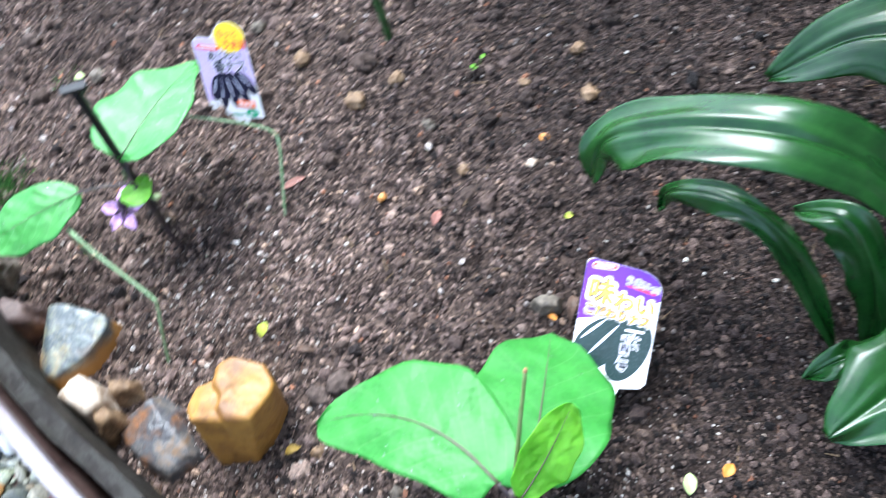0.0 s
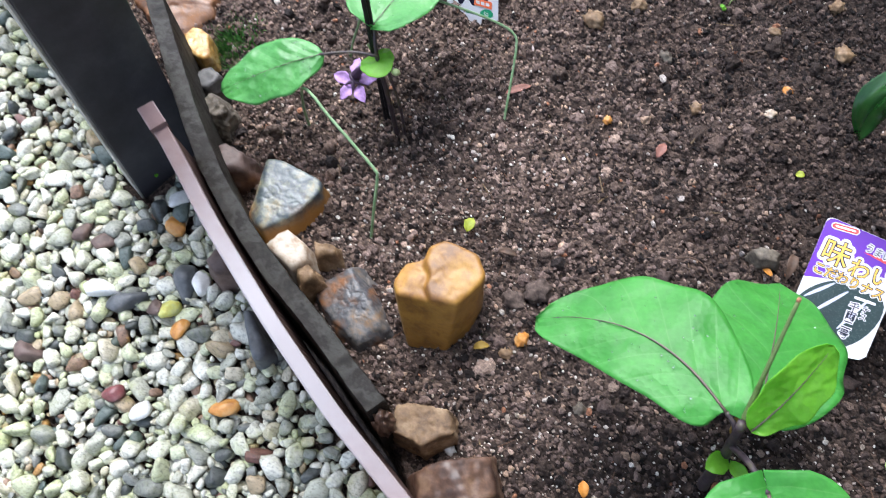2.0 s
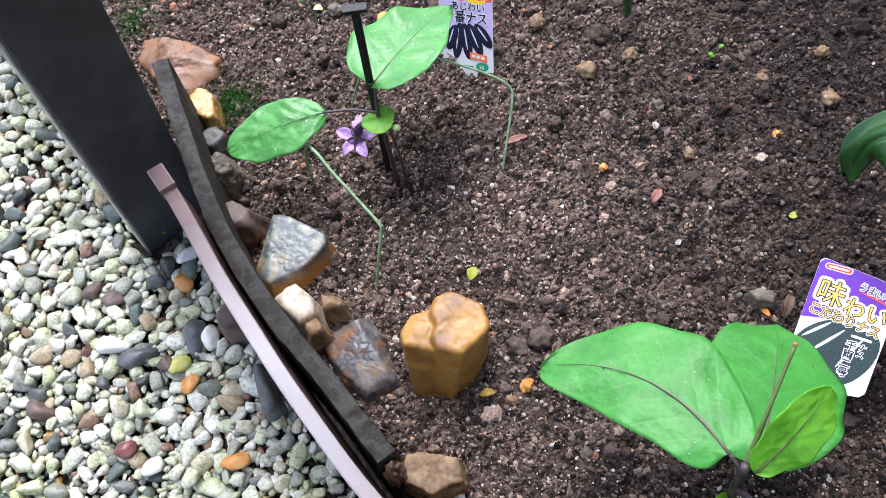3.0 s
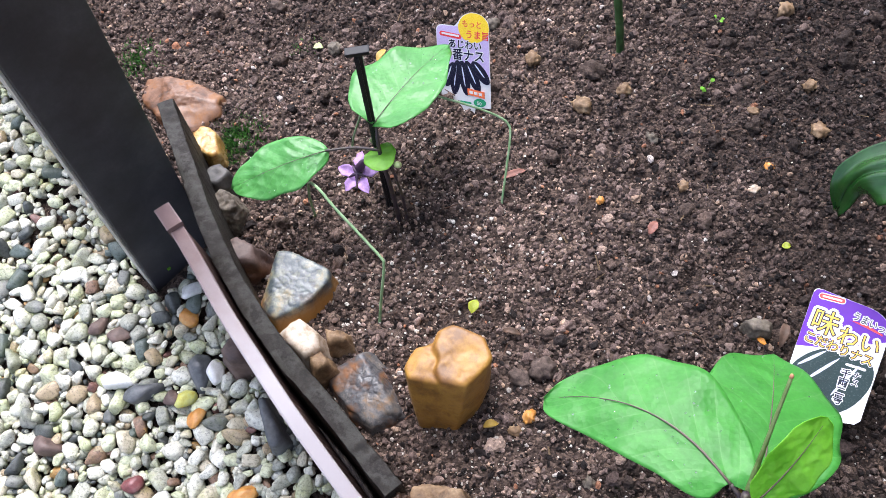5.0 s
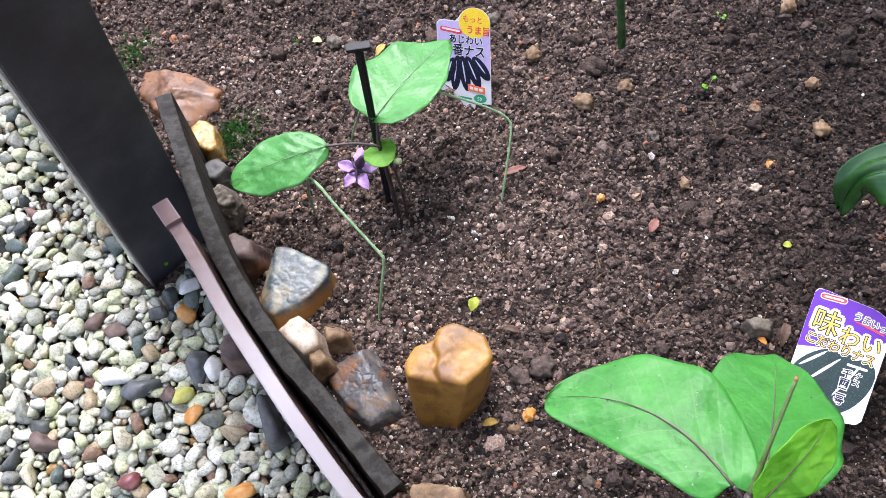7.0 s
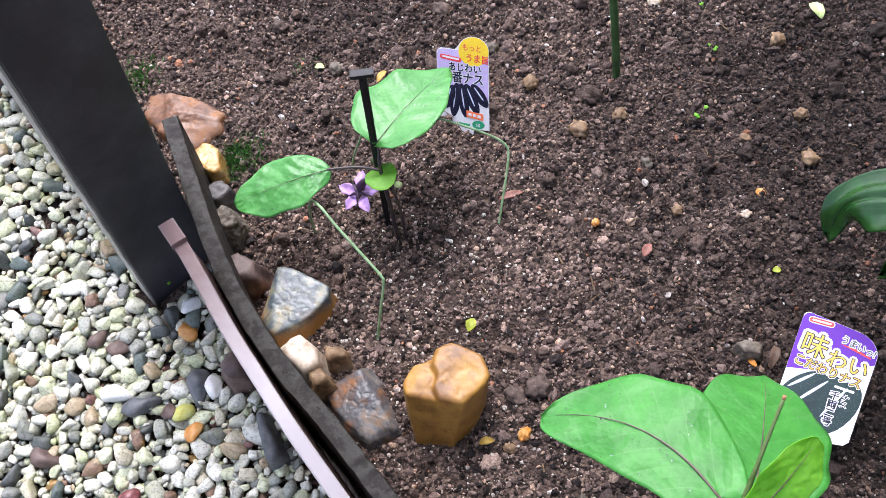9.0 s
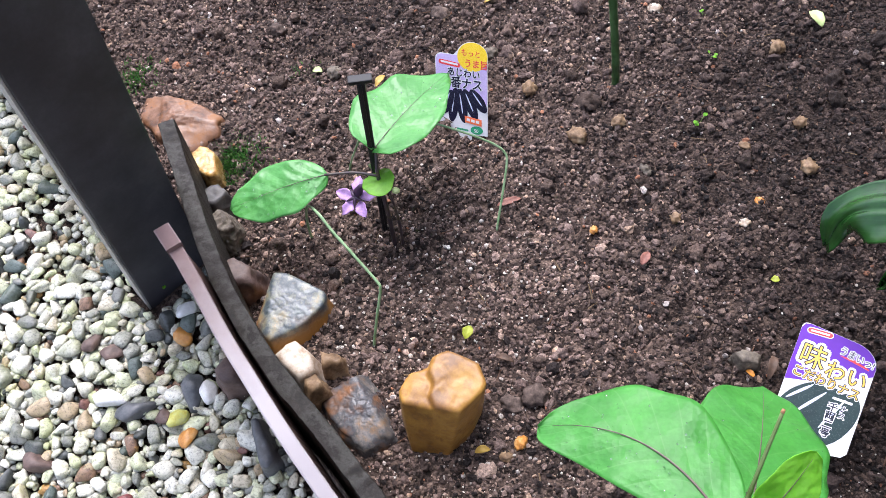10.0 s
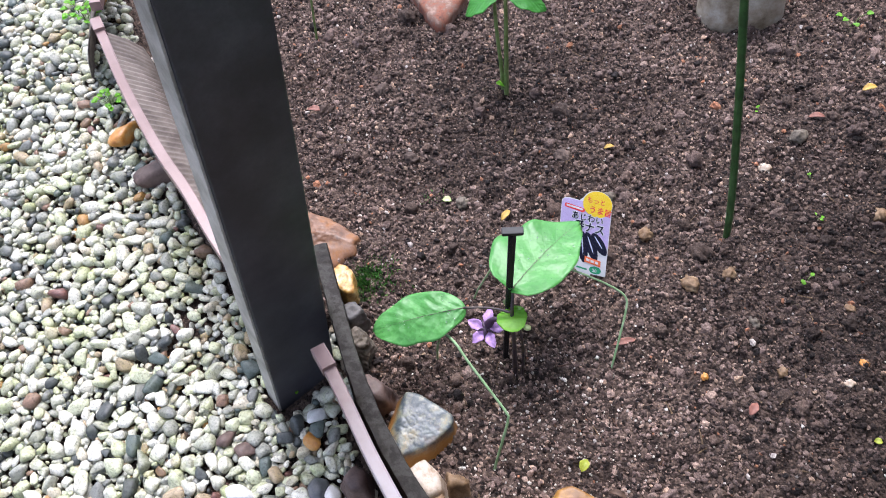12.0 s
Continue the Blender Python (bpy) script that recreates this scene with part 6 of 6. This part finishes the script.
# tan clods that can be told apart
for i, (x, y, r, m) in enumerate(((-0.147, 0.512, 0.0105, M_TAN), (-0.108, 0.538, 0.0075, M_TAN), (-0.208, 0.573, 0.009, M_TAN), (-0.040, 0.428, 0.006, M_TAN), (0.024, 0.428, 0.0055, M_CREAM), (-0.118, 0.402, 0.0045, M_ORANGE),
                                  (0.082, 0.500, 0.009, M_TAN), (-0.075, 0.482, 0.0065, M_GREYTAN), (0.020, 0.520, 0.006, M_TAN), (0.075, 0.560, 0.0075, M_TAN), (-0.435, 0.575, 0.009, M_GREYTAN), (0.037, 0.455, 0.005, M_ORANGE),
                                  (-0.165, 0.166, 0.006, M_TAN), (-0.155, 0.180, 0.006, M_ORANGE), (-0.098, 0.130, 0.0055, M_GREYTAN), (-0.168, 0.214, 0.010, M_CLOD), (-0.150, 0.224, 0.012, M_CLOD), (-0.194, 0.079, 0.005, M_WHITE), (-0.200, 0.090, 0.004, M_WHITE),
                                  (-0.085, 0.700, 0.008, M_CREAM), (-0.26, 0.62, 0.008, M_GREYTAN), (0.05, 0.66, 0.009, M_TAN), (-0.33, 0.67, 0.010, M_CLOD), (-0.52, 0.63, 0.009, M_CLOD), (-0.05, 0.76, 0.011, M_GREYTAN), (-0.60, 0.74, 0.011, M_CLOD))):
    d, t = ICO[3]
    w = wobble(d + i * 3.7, 1.5, 2) + wobble(d + i * 2.3, 4.5, 3)
    ob = new("clod", quick_mesh("clod", d * (1 + 0.38 * w)[:, None] * V(r, r * 0.85, r * 0.7), t, m))
    ob.matrix_basis = pose(x, y, soil_at(x, y) + r * 0.35, 0, 0, i * 47)
    tagged(ob, "small crumbly lump lying on the soil", "clod", "clods")

# moss tufts
for mx, my, r, n in ((-0.510, 0.440, 0.024, 900), (-0.672, 0.540, 0.024, 500), (-0.47, 0.578, 0.012, 60), (-0.505, 0.418, 0.010, 120)):
    rng = np.random.RandomState(int(n))
    x, y = rng.normal(mx, r * 0.6, n), rng.normal(my, r * 0.6, n)
    vs, fs = [], []
    for i in range(n):
        z = soil_at(x[i], y[i])
        a, h, w = rng.uniform(0, 6.28), rng.uniform(0.003, 0.009), rng.uniform(0.0006, 0.0014)
        c, s = V(x[i], y[i], z), V(math.cos(a), math.sin(a), 0) * w
        lean = V(rng.normal(0, 0.003), rng.normal(0, 0.003), h)
        o = np.cross(s, (0, 0, 1)) * 0.5
        b = len(vs)
        vs += [c - s, c + s, c + o, c + lean]
        fs += [(b, b + 1, b + 3), (b + 1, b + 2, b + 3), (b + 2, b, b + 3)]
    tagged(new("moss", quick_mesh("moss", vs, fs, M_MOSS, False)), "tuft of green moss on soil", "moss", "moss", "stuff")

# gravel: a close layer of pebbles, the nearest three hundred as objects of their own
rng = np.random.RandomState(201)
SHAPES, LOW = [], []
for s in range(18):
    r0 = np.random.RandomState(300 + s)
    st = V(r0.uniform(1.05, 1.55), r0.uniform(0.82, 1.0), r0.uniform(0.55, 0.85))
    planes = [(r0.normal(size=3), r0.uniform(0.72, 1.0)) for _ in range(9)] + [((sx, sy, sz), 1.05) for sx, sy, sz in ((1, 0, 0), (-1, 0, 0), (0, 1, 0), (0, -1, 0), (0, 0, 1), (0, 0, -1))]
    edge = 16.0 if s % 3 == 0 else 6.5
    for level, out in ((3, SHAPES), (2, LOW)):
        d, t = ICO[level]
        rr = blob(d, planes, edge) * (1.12 if edge < 10 else 1.0)
        rr = rr * (1 + 0.07 * wobble(d + s * 4.1, 1.6, 2) + 0.03 * wobble(d + s * 2.7, 5.0, 2))
        out.append((d * rr[:, None] * st, t))
pts = []
cells = {}
radii = np.sort(np.exp(rng.normal(math.log(0.0042), 0.36, 80000)).clip(0.0022, 0.0092))[::-1]
gx, gy = rng.uniform(-1.5, -0.14, 80000), rng.uniform(-0.10, 1.0, 80000)
ok = (edge_side(gx, gy) < -0.006) & (gx > -0.72 - 0.92 * (gy + 0.05))
for x, y, r in zip(gx[ok], gy[ok], radii[ok]):
    i, j = int(x // 0.027), int(y // 0.027)
    if any((x - a) ** 2 + (y - b) ** 2 < (0.97 * (r + c)) ** 2 for di in (-1, 0, 1) for dj in (-1, 0, 1) for a, b, c in cells.get((i + di, j + dj), ())):
        continue
    cells.setdefault((i, j), []).append((x, y, r))
    pts.append((x, y, 1, r, rng.uniform(0, 360), rng.normal(0, 16), rng.normal(0, 16), rng.randint(18), rng.uniform(), rng.uniform()))
step = 0.0088
for x in np.arange(-1.5, -0.14, step):
    for y in np.arange(-0.12, 1.02, step):
        x1, y1 = x + rng.uniform(-0.5, 0.5) * step, y + rng.uniform(-0.5, 0.5) * step
        pts.append((x1, y1, 0, math.exp(rng.normal(math.log(0.0043), 0.25)), rng.uniform(0, 360), rng.normal(0, 25), rng.normal(0, 25), rng.randint(18), rng.uniform(), rng.uniform()))
pts = [p for p, e in zip(pts, edge_side([p[0] for p in pts], [p[1] for p in pts])) if e < -0.006 and p[0] > -0.74 - 0.92 * (p[1] + 0.05)]
# none between the plastic rim and the board
RIMLINE = np.array([(-0.10, -0.065), (-0.13, -0.04), (-0.19, 0.005), (-0.237, 0.040), (-0.298, 0.089), (-0.370, 0.155), (-0.436, 0.222), (-0.487, 0.273)])
pts = [p for p, e in zip(pts, edge_side([p[0] for p in pts], [p[1] for p in pts], RIMLINE)) if not (p[1] < 0.275 and p[0] > -0.50 and e > -0.003)]
foot = V(-0.548, 0.310)


def clear(x, y, layer):
    if layer and any((x - a) ** 2 + (y - b) ** 2 < (c * 1.15) ** 2 for a, b, c in MARKED):
        return False
    d = V(x, y) - foot
    return not (abs(d @ unit((0.043, 0.061))) < 0.046 and abs(d @ unit((-0.817, 0.576))) < 0.024)


pts = [p for p in pts if clear(p[0], p[1], p[2])]
# barer, darker ground close to the post and the edging
pts = [p for p in pts if not (p[2] > 0 and p[8] < 0.75 and math.hypot((p[0] + 0.69) / 1.6, p[1] - 0.375) < 0.045)]
near = lambda p: p[2] == 1 and p[3] > 0.0040 and -0.64 < p[0] < -0.34 and 0.03 < p[1] < 0.28
singles = [p for p in pts if near(p)][:300]
chosen = set(id(p) for p in singles)
vs, fs, soft, count = [], [], [], 0
for p in pts:
    if id(p) in chosen:
        continue
    x, y, layer, r, tz, tx, ty, s = p[:8]
    m = np.array(pose(0, 0, 0, tx, ty, tz).to_3x3())
    d, t = SHAPES[s] if layer and x > -0.85 and y < 0.45 and r > 0.004 else LOW[s]
    vs.append((d * r) @ m.T + V(x, y, float(gravel_z(x, y)) - 0.0075 + 0.0052 * layer + 0.0035 * p[9]))
    fs.append(t + count)
    soft.append(np.full(len(t), True))
    count += len(d)
gravel_mesh = quick_mesh("loose_gravel", np.vstack(vs), np.vstack(fs), M_PEBBLES)
gravel_mesh.polygons.foreach_set("use_smooth", np.concatenate(soft))
part("loose_gravel", gravel_mesh, path, "loose white, grey and brown gravel", "stuff")
meshes = [quick_mesh("pebble_piece", d, t, M_PEBBLE) for i, (d, t) in enumerate(SHAPES)]
for x, y, layer, r, tz, tx, ty, s, _, h in singles:
    ob = new("pebble_piece", meshes[s])
    ob.parent = path
    ob.matrix_basis = pose(x, y, float(gravel_z(x, y)) - 0.0075 + 0.0052 * layer + 0.0035 * h, tx, ty, tz) @ Matrix.Diagonal((r, r, r, 1))
